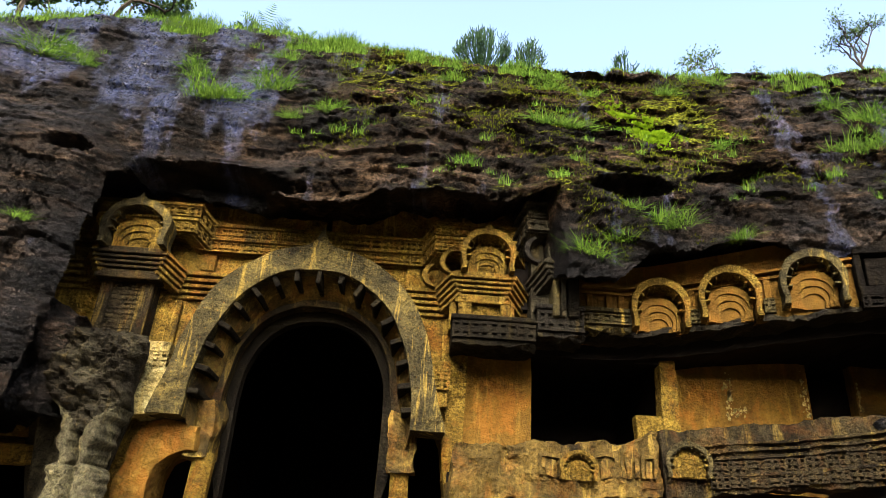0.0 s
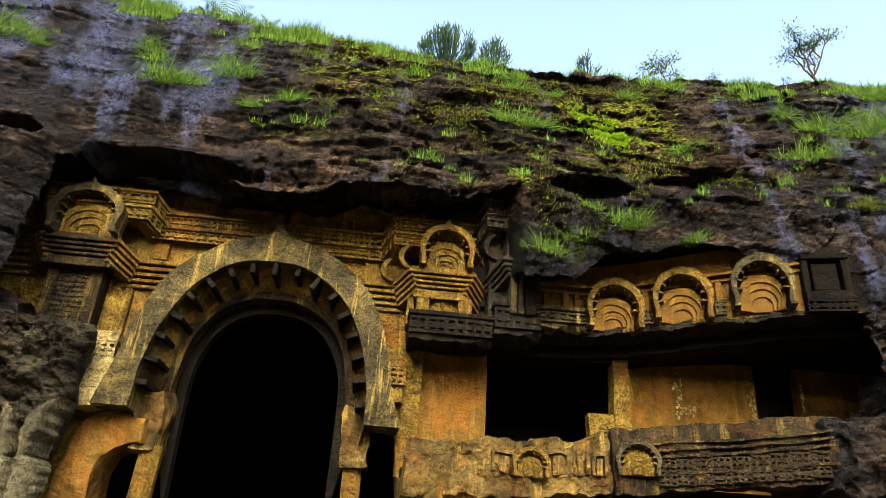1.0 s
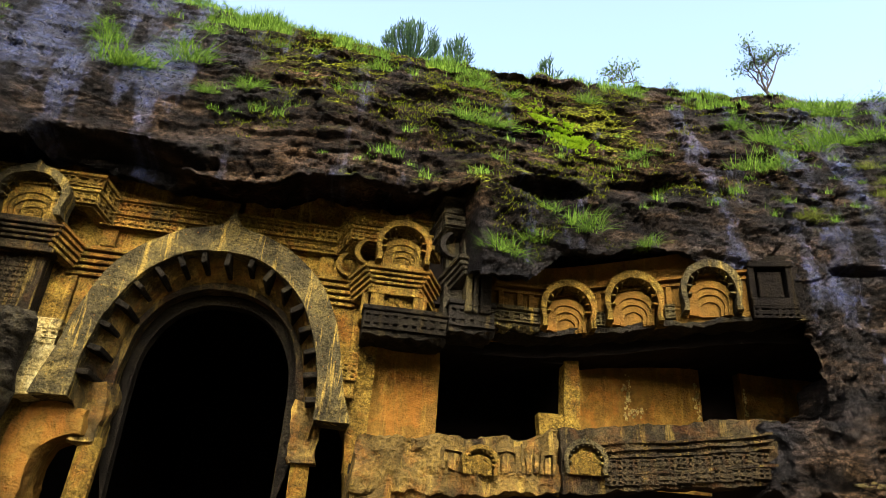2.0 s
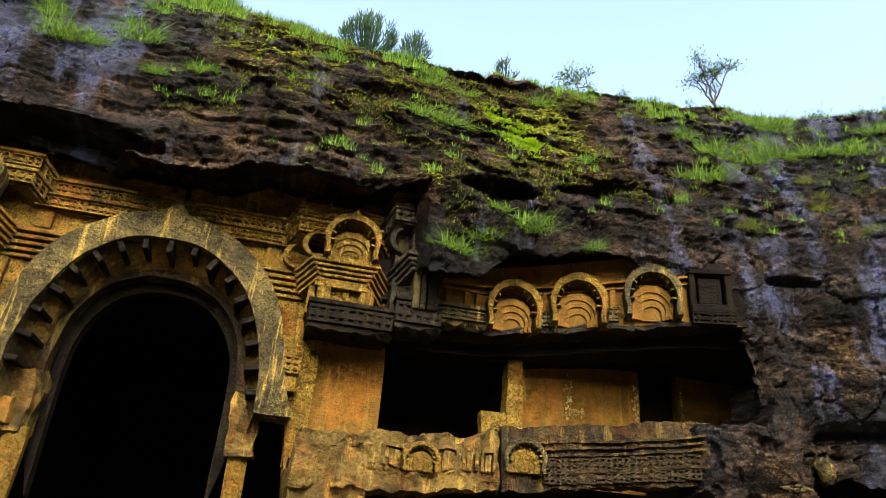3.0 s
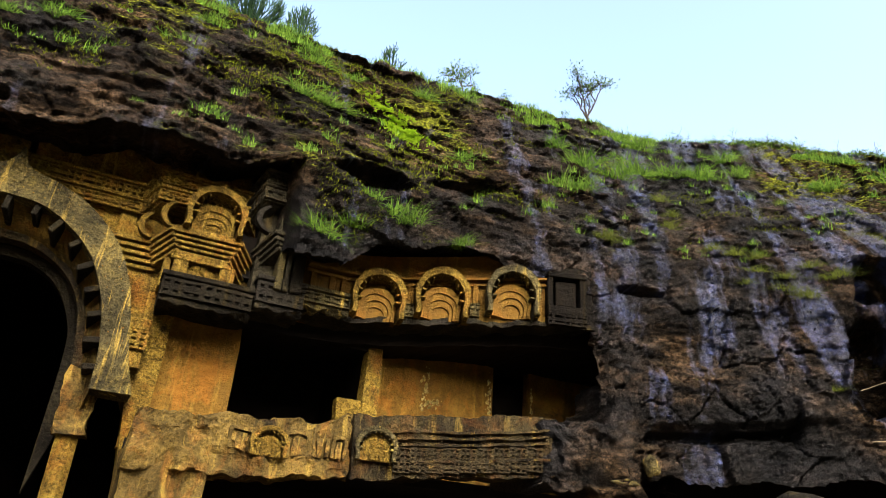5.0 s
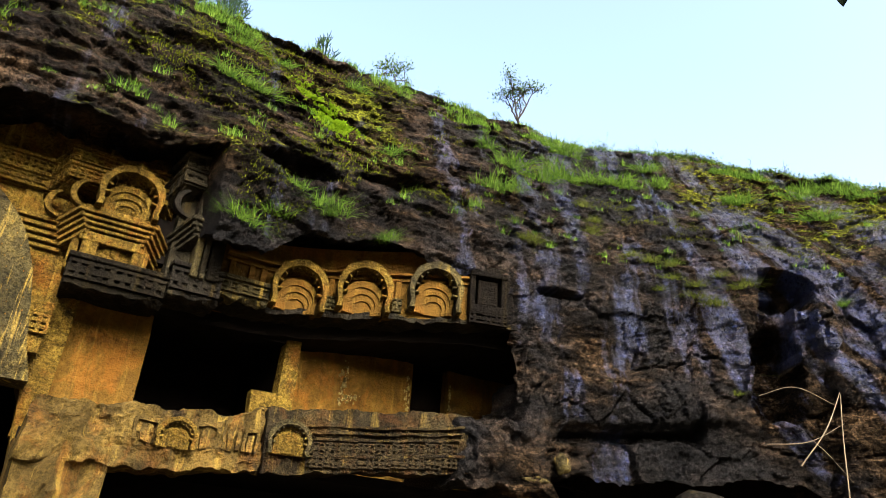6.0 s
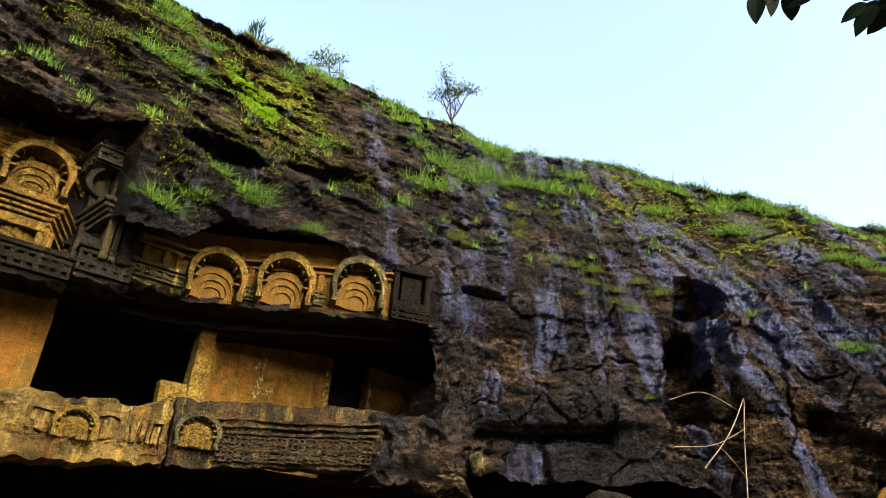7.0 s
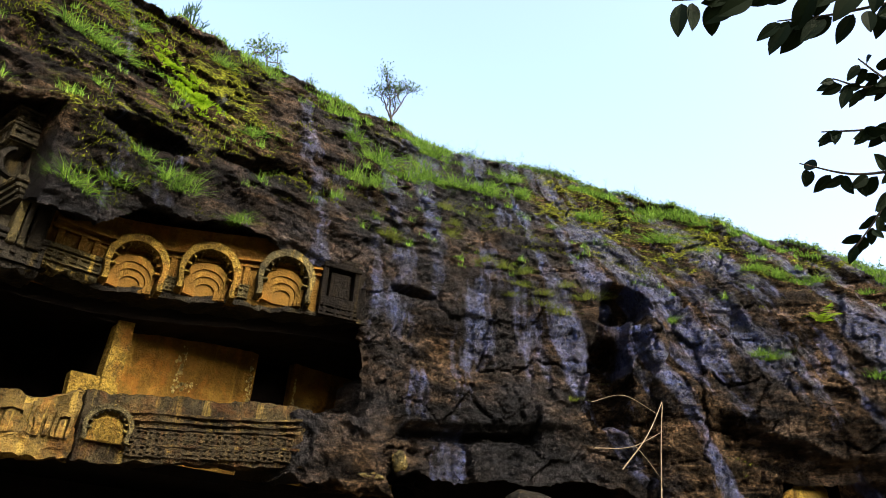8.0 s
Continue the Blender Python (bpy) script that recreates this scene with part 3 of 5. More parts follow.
def small_arch(name, w, h, m, label, rock, group, finial=True, inner=OCHRE, flat=1.0, lattice=True):
    """A blind horseshoe window: overhanging hood, thin rafter planks and a sunk face of stepped arcs."""
    ob = thing(name, (0, 0, 0), label, "carved arch", group)
    outer, inn = horseshoe(w, h), horseshoe(w * 0.81, h * 0.85)
    bm = bmesh.new()
    ring(bm, outer, inn, -0.30, 0.14)
    if finial:
        slab(bm, [(-0.2 * w, h * 0.985), (-0.05 * w, h * 1.05), (0, h * 1.14), (0.05 * w, h * 1.05), (0.2 * w, h * 0.985)], -0.29, 0.1)
    wobble(bm, 0.025, 3, w)
    wobble(bm, 0.012, 11, w)
    part("hood", bm, rock, ob)
    n = 10
    for i in range(n):
        a = math.pi * (-0.05 + 1.10 * i / (n - 1))
        c = Vector((-math.cos(a) * w * 0.745, 0, h * (0.42 + 0.58 * math.sin(a) * 0.80)))
        bm = bmesh.new()
        box(bm, -0.018, 0.018, -0.22, 0.19, -0.062 * h, 0.075 * h)
        bmesh.ops.rotate(bm, verts=bm.verts, cent=(0, 0, 0), matrix=Matrix.Rotation(a - math.pi / 2, 3, "Y"))
        bmesh.ops.translate(bm, verts=bm.verts, vec=c)
        wobble(bm, 0.012, 6, i)
        part("rafter_end", bm, rock, ob)
    # the sunk face: rings that step back towards the middle, lower than the shaded gap of the planks
    bm = bmesh.new()
    slab(bm, horseshoe(w * 0.84, h * 0.87), 0.19, 0.34)
    part("back_panel", bm, inner, ob)
    scales = (0.74, 0.60, 0.47, 0.34)
    for k, r in enumerate(scales):
        bm = bmesh.new()
        o, y = horseshoe(w * r, h * (r - 0.06)), 0.0 + 0.045 * k
        if k < 3:
            ring(bm, o, horseshoe(w * scales[k + 1], h * (scales[k + 1] - 0.06)), y, 0.2)
        else:
            slab(bm, o, y, 0.2)
        wobble(bm, 0.012, 4, h + k)
        part("sunk_ring", bm, inner, ob)
    if lattice:
        bm = bmesh.new()
        railing(bm, -w * 0.27, w * 0.27, 0.08, 0.02, h * 0.2, 4, 0.075, 0.06)
        part("lattice", bm, inner, ob)
    ob.matrix_basis = m @ Matrix.Diagonal((1, flat, 1, 1))
    return ob


# Pale rock of the flakes; on foot block and plinth it paints light.
PALE = make_carved("pale_and_lit_rock", (0.5766, 0.52, 0.26), (0.4464, 0.364, 0.143), (0.2046, 0.156, 0.052), 0.0, 0.3)
AX = -2.8
OUTER = [(2.80, 3.85), (2.6, 4.6), (2.37, 5.6), (2.02, 6.4), (1.47, 6.98), (0.78, 7.36), (0.25, 7.5), (0.09, 7.7), (0.0, 7.97)]
INNER = [(2.15, 3.85), (2.10, 4.7), (1.85, 5.6), (1.40, 6.35), (0.72, 6.84), (0.0, 6.96)]


def build_hall_wall():
    wall = thing("wall_hall", (0, 0, 0), "ochre rock-cut hall front round a great horseshoe arch", "wall", kind="structure")
    edge = mirror_arch(OUTER[:6] + [(0.0, 7.45)], AX)
    bm = bmesh.new()
    left = [p for p in edge if p[0] <= AX]
    right = [p for p in edge if p[0] >= AX]
    slab(bm, [(-7.25, -0.1), (-6.3, -0.1), (-5.75, 2.6), (-5.55, 3.8)] + [(x + 0.1, z) for x, z in left[1:]] + [(AX, 9.6), (-9.5, 9.6), (-9.5, 3.35), (-7.25, 3.35)], 14.5, 15.6)
    part("wall_face", bm, OCHRE, wall)
    bm = bmesh.new()
    slab(bm, [(AX, 9.6)] + [(x - 0.1, z) for x, z in right[:-1]] + [(-0.05, 3.8), (0.1, 2.6), (0.2, -0.1), (0.3, -0.1), (0.42, 5.9), (2.8, 6.4), (2.8, 9.6)], 14.5, 15.6)
    part("wall_face", bm, OCHRE, wall)
    # carved fences under the soffit
    for x0, x1, tag in ((-5.46, -0.44, 0), (-8.6, -7.5, 1), (1.3, 1.75, 2)):
        for z0, z1 in ((7.72, 7.96), (7.40, 7.64)):
            bm = bmesh.new()
            box(bm, x0 - 0.02, x1 + 0.02, 14.2, 14.5, z1, z1 + 0.07, 0.01)
            box(bm, x0, x1, 14.40, 14.5, z0 - 0.02, z1)
            railing(bm, x0, x1, 14.28, z0, z1, 2, 0.125, 0.13)
            part("fence_relief", bm, OCHRE, wall)
    # stepped cornices beside the arch, above and below the lit wall panels
    for x0, x1, z0, z1 in ((-6.0, -4.6, 6.33, 6.9), (-8.6, -7.4, 6.4, 7.05), (-1.3, 0.0, 6.33, 6.9), (1.1, 2.0, 6.3, 6.95)):
        bm = bmesh.new()
        steps(bm, x0, x1, 14.16, z0, z1, 5, 14.5)
        pieces("cornice_ledge", bm, OCHRE, wall)
    for x0, x1, z0, z1 in ((-5.4, -5.1, 7.0, 7.38), (-1.0, -0.7, 6.95, 7.38), (-0.55, -0.3, 6.95, 7.38), (-0.9, -0.6, 5.95, 6.3), (-5.75, -5.6, 5.3, 6.3)):
        bm = bmesh.new()
        box(bm, x0, x1, 14.4, 14.52, z0, z1, 0.015)
        part("pilaster_strip", bm, OCHRE, wall)
    # plinth with fence relief on both sides of the arch
    for x0, x1 in ((-6.1, -5.5), (-0.62, 0.05)):
        bm = bmesh.new()
        box(bm, x0, x1, 14.1, 14.5, 5.08, 5.3, 0.02)
        railing(bm, x0, x1, 14.06, 4.72, 5.06, 3, 0.15, 0.08)
        box(bm, x0 + 0.05, x1 - 0.03, 14.15, 14.5, 4.4, 5.08)
        # Left fence takes the pale rock to paint the light falling there.
        part("plinth_fence", bm, PALE if x0 < AX else OCHRE, wall)
    bm = bmesh.new()
    box(bm, -9.2, -7.3, 14.3, 14.9, 2.85, 3.2, 0.05)
    wobble(bm, 0.05, 2)
    part("side_sill", bm, OCHRE, wall)
    bm = bmesh.new()
    slab(bm, [(-5.9, 3.8), (-5.3, 3.88), (-5.18, 4.72), (-5.78, 4.72)], 13.9, 14.52)
    bmesh.ops.subdivide_edges(bm, edges=bm.edges[:], cuts=5, use_grid_fill=True)
    wobble(bm, 0.05, 3.0)
    # Pale splash of rock, its colour also carrying the light on it.
    part("foot_block", bm, PALE, wall)
    # rounded mouth of a side recess, rough and orange
    bm = bmesh.new()
    rim = resample([p[:2] for p in curve([(-6.1, 1.6, 0), (-6.05, 2.8, 0), (-5.85, 3.55, 0), (-5.3, 3.85, 0), (-4.72, 3.75, 0)], 6)], 40)
    mouth = resample([p[:2] for p in curve([(-5.35, 1.6, 0), (-5.42, 2.7, 0), (-5.25, 3.1, 0), (-4.95, 3.3, 0), (-4.72, 3.3, 0)], 6)], 40)
    ring(bm, rim, mouth, 14.36, 15.4)
    bmesh.ops.subdivide_edges(bm, edges=[e for e in bm.edges if e.calc_length() > 0.3], cuts=6, use_grid_fill=True)
    wobble(bm, 0.09, 1.8)
    wobble(bm, 0.03, 7.0)
    part("recess_mouth", bm, ORANGE, wall)
    return wall


build_hall_wall()


def build_great_arch():
    arch = thing("great_arch", (AX, 13.8, 3.85), "great pitted horseshoe arch with a pointed finial, sooty and ochre", "arch")
    inv = Matrix.Translation((-AX, -13.8, -3.85))

    def put(name, bm, mat, parent=arch, label=""):
        bmesh.ops.transform(bm, matrix=inv, verts=bm.verts)
        return part(name, bm, mat, parent, label)

    n = 90
    outer, inner = resample(mirror_arch(OUTER, AX), n), resample(mirror_arch(INNER, AX), n)
    bm = bmesh.new()
    ring(bm, outer, inner, 13.8, 14.55)
    bmesh.ops.subdivide_edges(bm, edges=[e for e in bm.edges if e.calc_length() > 0.3], cuts=2)
    wobble(bm, 0.025, 2.2)
    hood = put("arch_hood", bm, ARCHROCK)
    # peg holes over the hood's face stand as dark dimples
    bm = bmesh.new()
    for i in range(3, n - 3, 2):
        for w in (0.25, 0.75):
            x = outer[i][0] * w + inner[i][0] * (1 - w)
            z = outer[i][1] * w + inner[i][1] * (1 - w)
            box(bm, x - 0.009, x + 0.009, 13.77, 13.82, z - 0.009, z + 0.009)
    bmesh.ops.transform(bm, matrix=inv, verts=bm.verts)
    pieces("peg", bm, OCHRE, hood)
    # rafters run inwards under the hood
    second = resample(mirror_arch([(1.98, 3.85), (1.93, 4.7), (1.72, 5.6), (1.3, 6.28), (0.66, 6.68), (0.0, 6.78)], AX), n)
    for i in range(5, n - 4, 5):
        p, q = Vector((inner[i][0], 0, inner[i][1])), Vector((second[i][0], 0, second[i][1]))
        t = (Vector((inner[i + 1][0], 0, inner[i + 1][1])) - Vector((inner[i - 1][0], 0, inner[i - 1][1]))).normalized()
        inw = Vector((-t.z, 0, t.x))
        if inw.dot(Vector((AX, 0, 4.6)) - p) < 0:
            inw = -inw
        bm = bmesh.new()
        box(bm, -0.05, 0.05, 13.86, 14.78, -0.04, 0.24 + 0.04 * math.sin(i * 7), 0.012)
        wobble(bm, 0.02, 5.0, i)
        rot = Matrix((t, (0, 1, 0), inw)).transposed()
        bmesh.ops.transform(bm, matrix=Matrix.Translation((p.x, 0, p.z)) @ rot.to_4x4(), verts=bm.verts)
        # Rafter colour carries the shade under the hood.
        put("rafter", bm, SOOT_SHADE)
    # the lit vault that carries the planks, from the hood back to the inner rib
    rib = resample(mirror_arch([(2.0, 3.3), (1.86, 4.5), (1.66, 5.4), (1.16, 6.2), (0.45, 6.56), (0.0, 6.62)], AX), n)
    bm = bmesh.new()
    rows = [[bm.verts.new((a[0] * (1 - u) + b[0] * u, 14.15 + 0.63 * u, a[1] * (1 - u) + b[1] * u)) for a, b in zip(inner, rib)] for u in (0, 0.25, 0.5, 0.75, 1.0)]
    for lo, hi in zip(rows, rows[1:]):
        for k in range(n - 1):
            bm.faces.new((lo[k], lo[k + 1], hi[k + 1], hi[k]))
    wobble(bm, 0.04, 2.5)
    wobble(bm, 0.015, 9.0)
    put("vault", bm, TAN)
    inn2 = resample(mirror_arch([(1.72, 3.2), (1.70, 4.6), (1.5, 5.5), (1.12, 6.1), (0.55, 6.42), (0.0, 6.5)], AX), n)
    bm = bmesh.new()
    ring(bm, resample(mirror_arch([(2.2, 3.2), (2.25, 4.7), (2.0, 5.7), (1.55, 6.6), (0.8, 7.05), (0.0, 7.1)], AX), n), inn2, 14.75, 15.1)
    wobble(bm, 0.03, 2.0)
    put("inner_hood", bm, BROWN)
    inn3 = resample(mirror_arch([(1.52, 2.2), (1.52, 4.6), (1.36, 5.4), (1.0, 5.95), (0.5, 6.24), (0.0, 6.3)], AX), n)
    bm = bmesh.new()
    ring(bm, [(x + (0.06 if x < AX else -0.06) * -1, z) for x, z in inn2], inn3, 15.2, 15.5)
    # Near-black colour paints the shade deep in the hall mouth.
    put("innermost_hood", bm, SOOT_SHADE)
    for x0, x1, y0, z0, mat in ((-5.0, -4.5, 14.45, 2.9, TAN), (-1.05, -0.55, 14.45, 2.9, TAN)):
        bm = bmesh.new()
        box(bm, x0, x1, y0, 15.2, 3.2, 4.3)
        bmesh.ops.subdivide_edges(bm, edges=bm.edges[:], cuts=9, use_grid_fill=True)
        wobble(bm, 0.11, 2.2, x0)
        wobble(bm, 0.05, 6.0, x0)
        put("jamb_block", bm, mat)
    return arch


build_great_arch()


def pillar(x0, x1, y, top, lean, label):
    ob = thing("hall_pillar", ((x0 + x1) / 2, y, 0), label, "pillar", "pillars of the hall door")
    w = (x1 - x0) / 2
    bm = bmesh.new()
    r = w * 1.08
    lo = [bm.verts.new((r * math.cos(a + 0.39) - lean, r * math.sin(a + 0.39), 0)) for a in np.linspace(0, 2 * math.pi, 9)[:-1]]
    hi = [bm.verts.new((r * math.cos(a + 0.39), r * math.sin(a + 0.39), top)) for a in np.linspace(0, 2 * math.pi, 9)[:-1]]
    for i in range(8):
        bm.faces.new((lo[i], lo[(i + 1) % 8], hi[(i + 1) % 8], hi[i]))
    bm.faces.new(hi)
    part("shaft", bm, OCHRE, ob)
    return ob


pillar(-4.8, -4.4, 14.75, 3.3, 0.12, "yellow eight-sided rock pillar under the arch")
pillar(-0.98, -0.62, 14.75, 3.2, -0.05, "yellow eight-sided rock pillar under the arch")


def build_hall_inside():
    """The dark nave behind the arch and the rooms behind the other openings."""
    # Chamber darkness is painted: near-black walls instead of plain rock.
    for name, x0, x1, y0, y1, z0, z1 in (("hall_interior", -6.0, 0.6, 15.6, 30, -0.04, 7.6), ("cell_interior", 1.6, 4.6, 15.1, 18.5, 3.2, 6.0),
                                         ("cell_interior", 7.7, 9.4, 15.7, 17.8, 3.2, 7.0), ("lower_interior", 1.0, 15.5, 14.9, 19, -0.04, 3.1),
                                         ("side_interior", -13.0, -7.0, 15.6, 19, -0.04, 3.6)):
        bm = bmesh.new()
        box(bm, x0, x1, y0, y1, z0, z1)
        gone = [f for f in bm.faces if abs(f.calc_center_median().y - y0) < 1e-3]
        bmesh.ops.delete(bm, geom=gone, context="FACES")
        ob = part(name, bm, SHADE)
        tagged(ob, "unlit chamber cut into the rock, its shade painted near-black", "cave chamber", kind="structure")


build_hall_inside()


# ---- pavilions on both sides of the arch ----
def pavilion(name, x0, x1, ax, aw, ah, cx0, cx1, label):
    ob = thing(name, ((x0 + x1) / 2, 14.0, 6.6), label, "carved balcony", "balconies beside the arch")
    inv = Matrix.Translation((-(x0 + x1) / 2, -14.0, -6.6))

    def put(pn, bm, mat, lab=""):
        bmesh.ops.transform(bm, matrix=inv, verts=bm.verts)
        return part(pn, bm, mat, ob, lab)

    for z0, z1, dx in ((7.98, 8.2, 0.0), (7.62, 7.86, 0.05)):
        bm = bmesh.new()
        box(bm, x0 + dx, x1 - dx, 13.95, 14.5, z0 - 0.03, z1)
        box(bm, x0 + dx - 0.03, x1 - dx + 0.03, 13.79, 14.5, z1, z1 + 0.07, 0.012)
        railing(bm, x0 + dx, x1 - dx, 13.85, z0, z1, 2, 0.14, 0.12)
        put("fence_tier", bm, OCHRE)
    bm = bmesh.new()
    box(bm, cx0 + 0.06, cx1 - 0.06, 13.75, 14.5, 7.04, 7.14, 0.015)
    steps(bm, cx0, cx1, 13.66, 6.62, 7.06, 5, 14.5, 0.05)
    box(bm, cx0 + 0.12, cx1 - 0.12, 13.86, 14.5, 6.5, 6.64, 0.015)
    bmesh.ops.transform(bm, matrix=inv, verts=bm.verts)
    pieces("cornice_ledge", bm, BROWN if cx0 < -3 else OCHRE, ob)
    for a, b, out in ((cx1 - 0.02, cx1 + 0.32, (-0.75, 0.65)), (cx0 + 0.02, cx0 - 0.32, (0.75, 0.65))):
        bm = ledge_return((a, 13.67, 6.62), (b, 14.17, 6.40), out, 0.5)
        bmesh.ops.transform(bm, matrix=inv, verts=bm.verts)
        pieces("cornice_return", bm, OCHRE, ob)
    for z0, zw, h in ((7.98, 7.72, 0.22), (7.62, 7.40, 0.24)):
        for a, b, out in ((x1 - 0.05, x1 + 0.24, (-0.8, 0.6)), (x0 + 0.05, x0 - 0.2, (0.8, 0.6))):
            put("fence_return", fence_return((a, 13.86, z0), (b, 14.29, zw), out, h), OCHRE)
    return ob


pavilion("left_balcony", -7.55, -5.42, -6.57, 0.70, 1.05, -7.4, -5.84, "carved balcony with fence tiers and a stepped sooty cornice")
pavilion("right_balcony", -0.48, 1.38, 0.66, 0.56, 0.95, -0.06, 1.30, "carved balcony with fence tiers and a stepped ochre cornice")
small_arch("blind_arch", 0.71, 1.02, pose(-6.57, 13.78, 7.12), "small sooty horseshoe blind window on the stepped cornice", ARCHROCK, "blind windows")
small_arch("blind_arch", 0.57, 0.94, pose(0.68, 13.78, 7.10), "small ochre horseshoe blind window on the stepped cornice", OCHRE, "blind windows")


def build_pilaster():
    ob = thing("lattice_pilaster", (-6.65, 14.2, 5.4), "sooty pilaster with a pierced lattice panel and two roundels", "pilaster")
    for x0, x1, y0, z0, z1, nm in ((-0.55, -0.33, -0.1, -0.2, 1.28, "side_strip"), (0.28, 0.52, -0.1, -0.2, 1.28, "side_strip"), (-0.34, 0.3, -0.02, -0.2, 1.28, "panel")):
        bm = bmesh.new()
        box(bm, x0, x1, y0, 0.35, z0, z1, 0.012)
        part(nm, bm, BROWN, ob)
    bm = bmesh.new()
    railing(bm, -0.31, 0.27, -0.07, -0.15, 0.98, 11, 0.075, 0.06)
    part("lattice", bm, BROWN, ob)
    for x in (-0.17, 0.13):
        bm = bmesh.new()
        bmesh.ops.create_cone(bm, cap_ends=True, segments=20, radius1=0.14, radius2=0.12, depth=0.06, matrix=Matrix.Translation((x, -0.04, 1.12)) @ Matrix.Rotation(radians(90), 4, "X"))
        part("roundel", bm, BROWN, ob)


build_pilaster()


def build_right_base():
    """The plinth under the right balcony, its fences and the dark end bay."""
    ob = thing("relief_panel", (0.68, 14.0, 6.05), "ochre panel with worn carved figures between two posts", "relief")
    for x0, x1, y0 in ((-0.55, -0.28, -0.12), (0.32, 0.6, -0.12), (-0.72, -0.58, 0.0), (-0.28, 0.32, 0.05)):
        bm = bmesh.new()
        box(bm, x0, x1, y0, 0.5, -0.1, 0.5, 0.015)
        part("post" if y0 < 0.04 else "ground", bm, OCHRE, ob)
    bm = bmesh.new()
    for k in range(16):
        c = (random.uniform(-0.22, 0.26), 0.03, random.uniform(0.02, 0.4))
        bmesh.ops.create_icosphere(bm, subdivisions=2, radius=random.uniform(0.04, 0.09), matrix=Matrix.Translation(c) @ Matrix.Diagonal((1, 0.7, random.uniform(0.8, 1.6), 1)))
    part("worn_carving", bm, OCHRE, ob)
    for x0, x1, z0, z1, y, mat, lab in ((0.02, 1.66, 5.52, 6.05, 13.55, SOOT_SHADE, "broken sooty carved fence under a balcony"), (1.68, 2.6, 5.74, 6.34, 13.45, GREY, "sooty carved fence with heavy posts"),
                                        (2.6, 3.6, 6.02, 6.42, 13.62, ARCHROCK, "ochre carved fence strip beside the arches")):
        ob = thing("carved_fence", ((x0 + x1) / 2, y, z0), lab, "carved fence", "carved fences")
        w = (x1 - x0) / 2
        h = z1 - z0
        bm = bmesh.new()
        box(bm, -w, w, 0.07, 0.9, 0, h, 0.02)
        bmesh.ops.subdivide_edges(bm, edges=bm.edges[:], cuts=6, use_grid_fill=True)
        wobble(bm, 0.05, 3, x0)
        part("body", bm, mat, ob)
        bm = bmesh.new()
        box(bm, -w - 0.03, w + 0.03, -0.04, 0.8, h - 0.02, h + 0.07, 0.012)
        wobble(bm, 0.015, 4)
        part("coping", bm, mat, ob)
        bm = bmesh.new()
        railing(bm, -w, w, 0, 0.14, h - 0.05, 2, 0.19, 0.12)
        wobble(bm, 0.02, 7, x0)
        pieces("fence_bar", bm, mat, ob)
        bm = bmesh.new()
        bmesh.ops.create_grid(bm, x_segments=24, y_segments=6, size=1, matrix=Matrix.Translation((0, 0.25, -0.02)) @ Matrix.Diagonal((w, 0.35, 1, 1)))
        for v in bm.verts:
            v.co += Vector((0, 0.06, 0.14)) * noise.noise(v.co * 5 + Vector((x0, 0, 0)))
        part("broken_underside", bm, mat, ob)


build_right_base()


def build_end_bay():
    ob = thing("carved_bay", (1.9, 13.3, 7.0), "blackened carved bay against the rough cliff buttress", "carved bay")
    for z0, z1 in ((1.32, 1.56), (0.98, 1.22)):
        bm = bmesh.new()
        box(bm, -0.46, 0.3, 0.06, 0.9, z0 - 0.04, z1)
        box(bm, -0.49, 0.33, -0.05, 0.9, z1, z1 + 0.06, 0.01)
        railing(bm, -0.46, 0.3, 0, z0, z1, 1, 0.19, 0.07)
        wobble(bm, 0.015, 6)
        part("fence_tier", bm, FIGURE, ob)
        part("fence_return", fence_return((-0.44, 0.02, z0), (-0.66, 0.62, z0 - 0.3), (0.9, 0.4), z1 - z0), FIGURE, ob)
    bm = bmesh.new()
    steps(bm, -0.13, 0.5, -0.1, -0.06, 0.32, 4, 0.9, 0.05)
    wobble(bm, 0.02, 5)
    pieces("cornice_ledge", bm, FIGURE, ob)
    pieces("cornice_return", ledge_return((-0.11, -0.08, -0.06), (-0.42, 0.6, -0.36), (0.85, 0.5), 0.42, 4), FIGURE, ob)
    for x, w in ((-0.02, 0.16), (0.22, 0.2)):
        bm = bmesh.new()
        box(bm, x, x + w, 0.1, 0.5, 0.3, 1.0, 0.02)
        wobble(bm, 0.03, 4)
        part("post", bm, FIGURE, ob)
    for x, w, mat in ((0.08, 0.13, ARCHROCK), (0.24, 0.1, FIGURE), (0.38, 0.22, SOOT_SHADE)):
        bm = bmesh.new()
        box(bm, x, x + w, 0.05, 0.6, -0.85, -0.03, 0.02)
        part("post", bm, mat, ob)
    bm = bmesh.new()
    box(bm, -0.3, 0.7, 0.5, 1.0, -0.85, 1.7)
    part("back", bm, FIGURE, ob)


build_end_bay()


def strut(x, y, z, w, h, mat):
    """A bowed bracket that carries a fence tier."""
    ob = thing("bowed_bracket", (x, y, z), "bowed carved bracket under a fence tier", "bracket", "bowed brackets")
    bm = bmesh.new()
    o = [(-w * math.cos(a), h * (0.5 + 0.5 * math.sin(a))) for a in np.linspace(-1.45, 1.2, 16)]
    i = [(-(w - 0.09) * math.cos(a) + 0.02, h * (0.5 + 0.44 * math.sin(a))) for a in np.linspace(-1.4, 1.15, 16)]
    ring(bm, o, i, -0.08, 0.1)
    part("bow", bm, mat, ob)


strut(0.05, 13.85, 7.05, 0.36, 0.6, OCHRE)
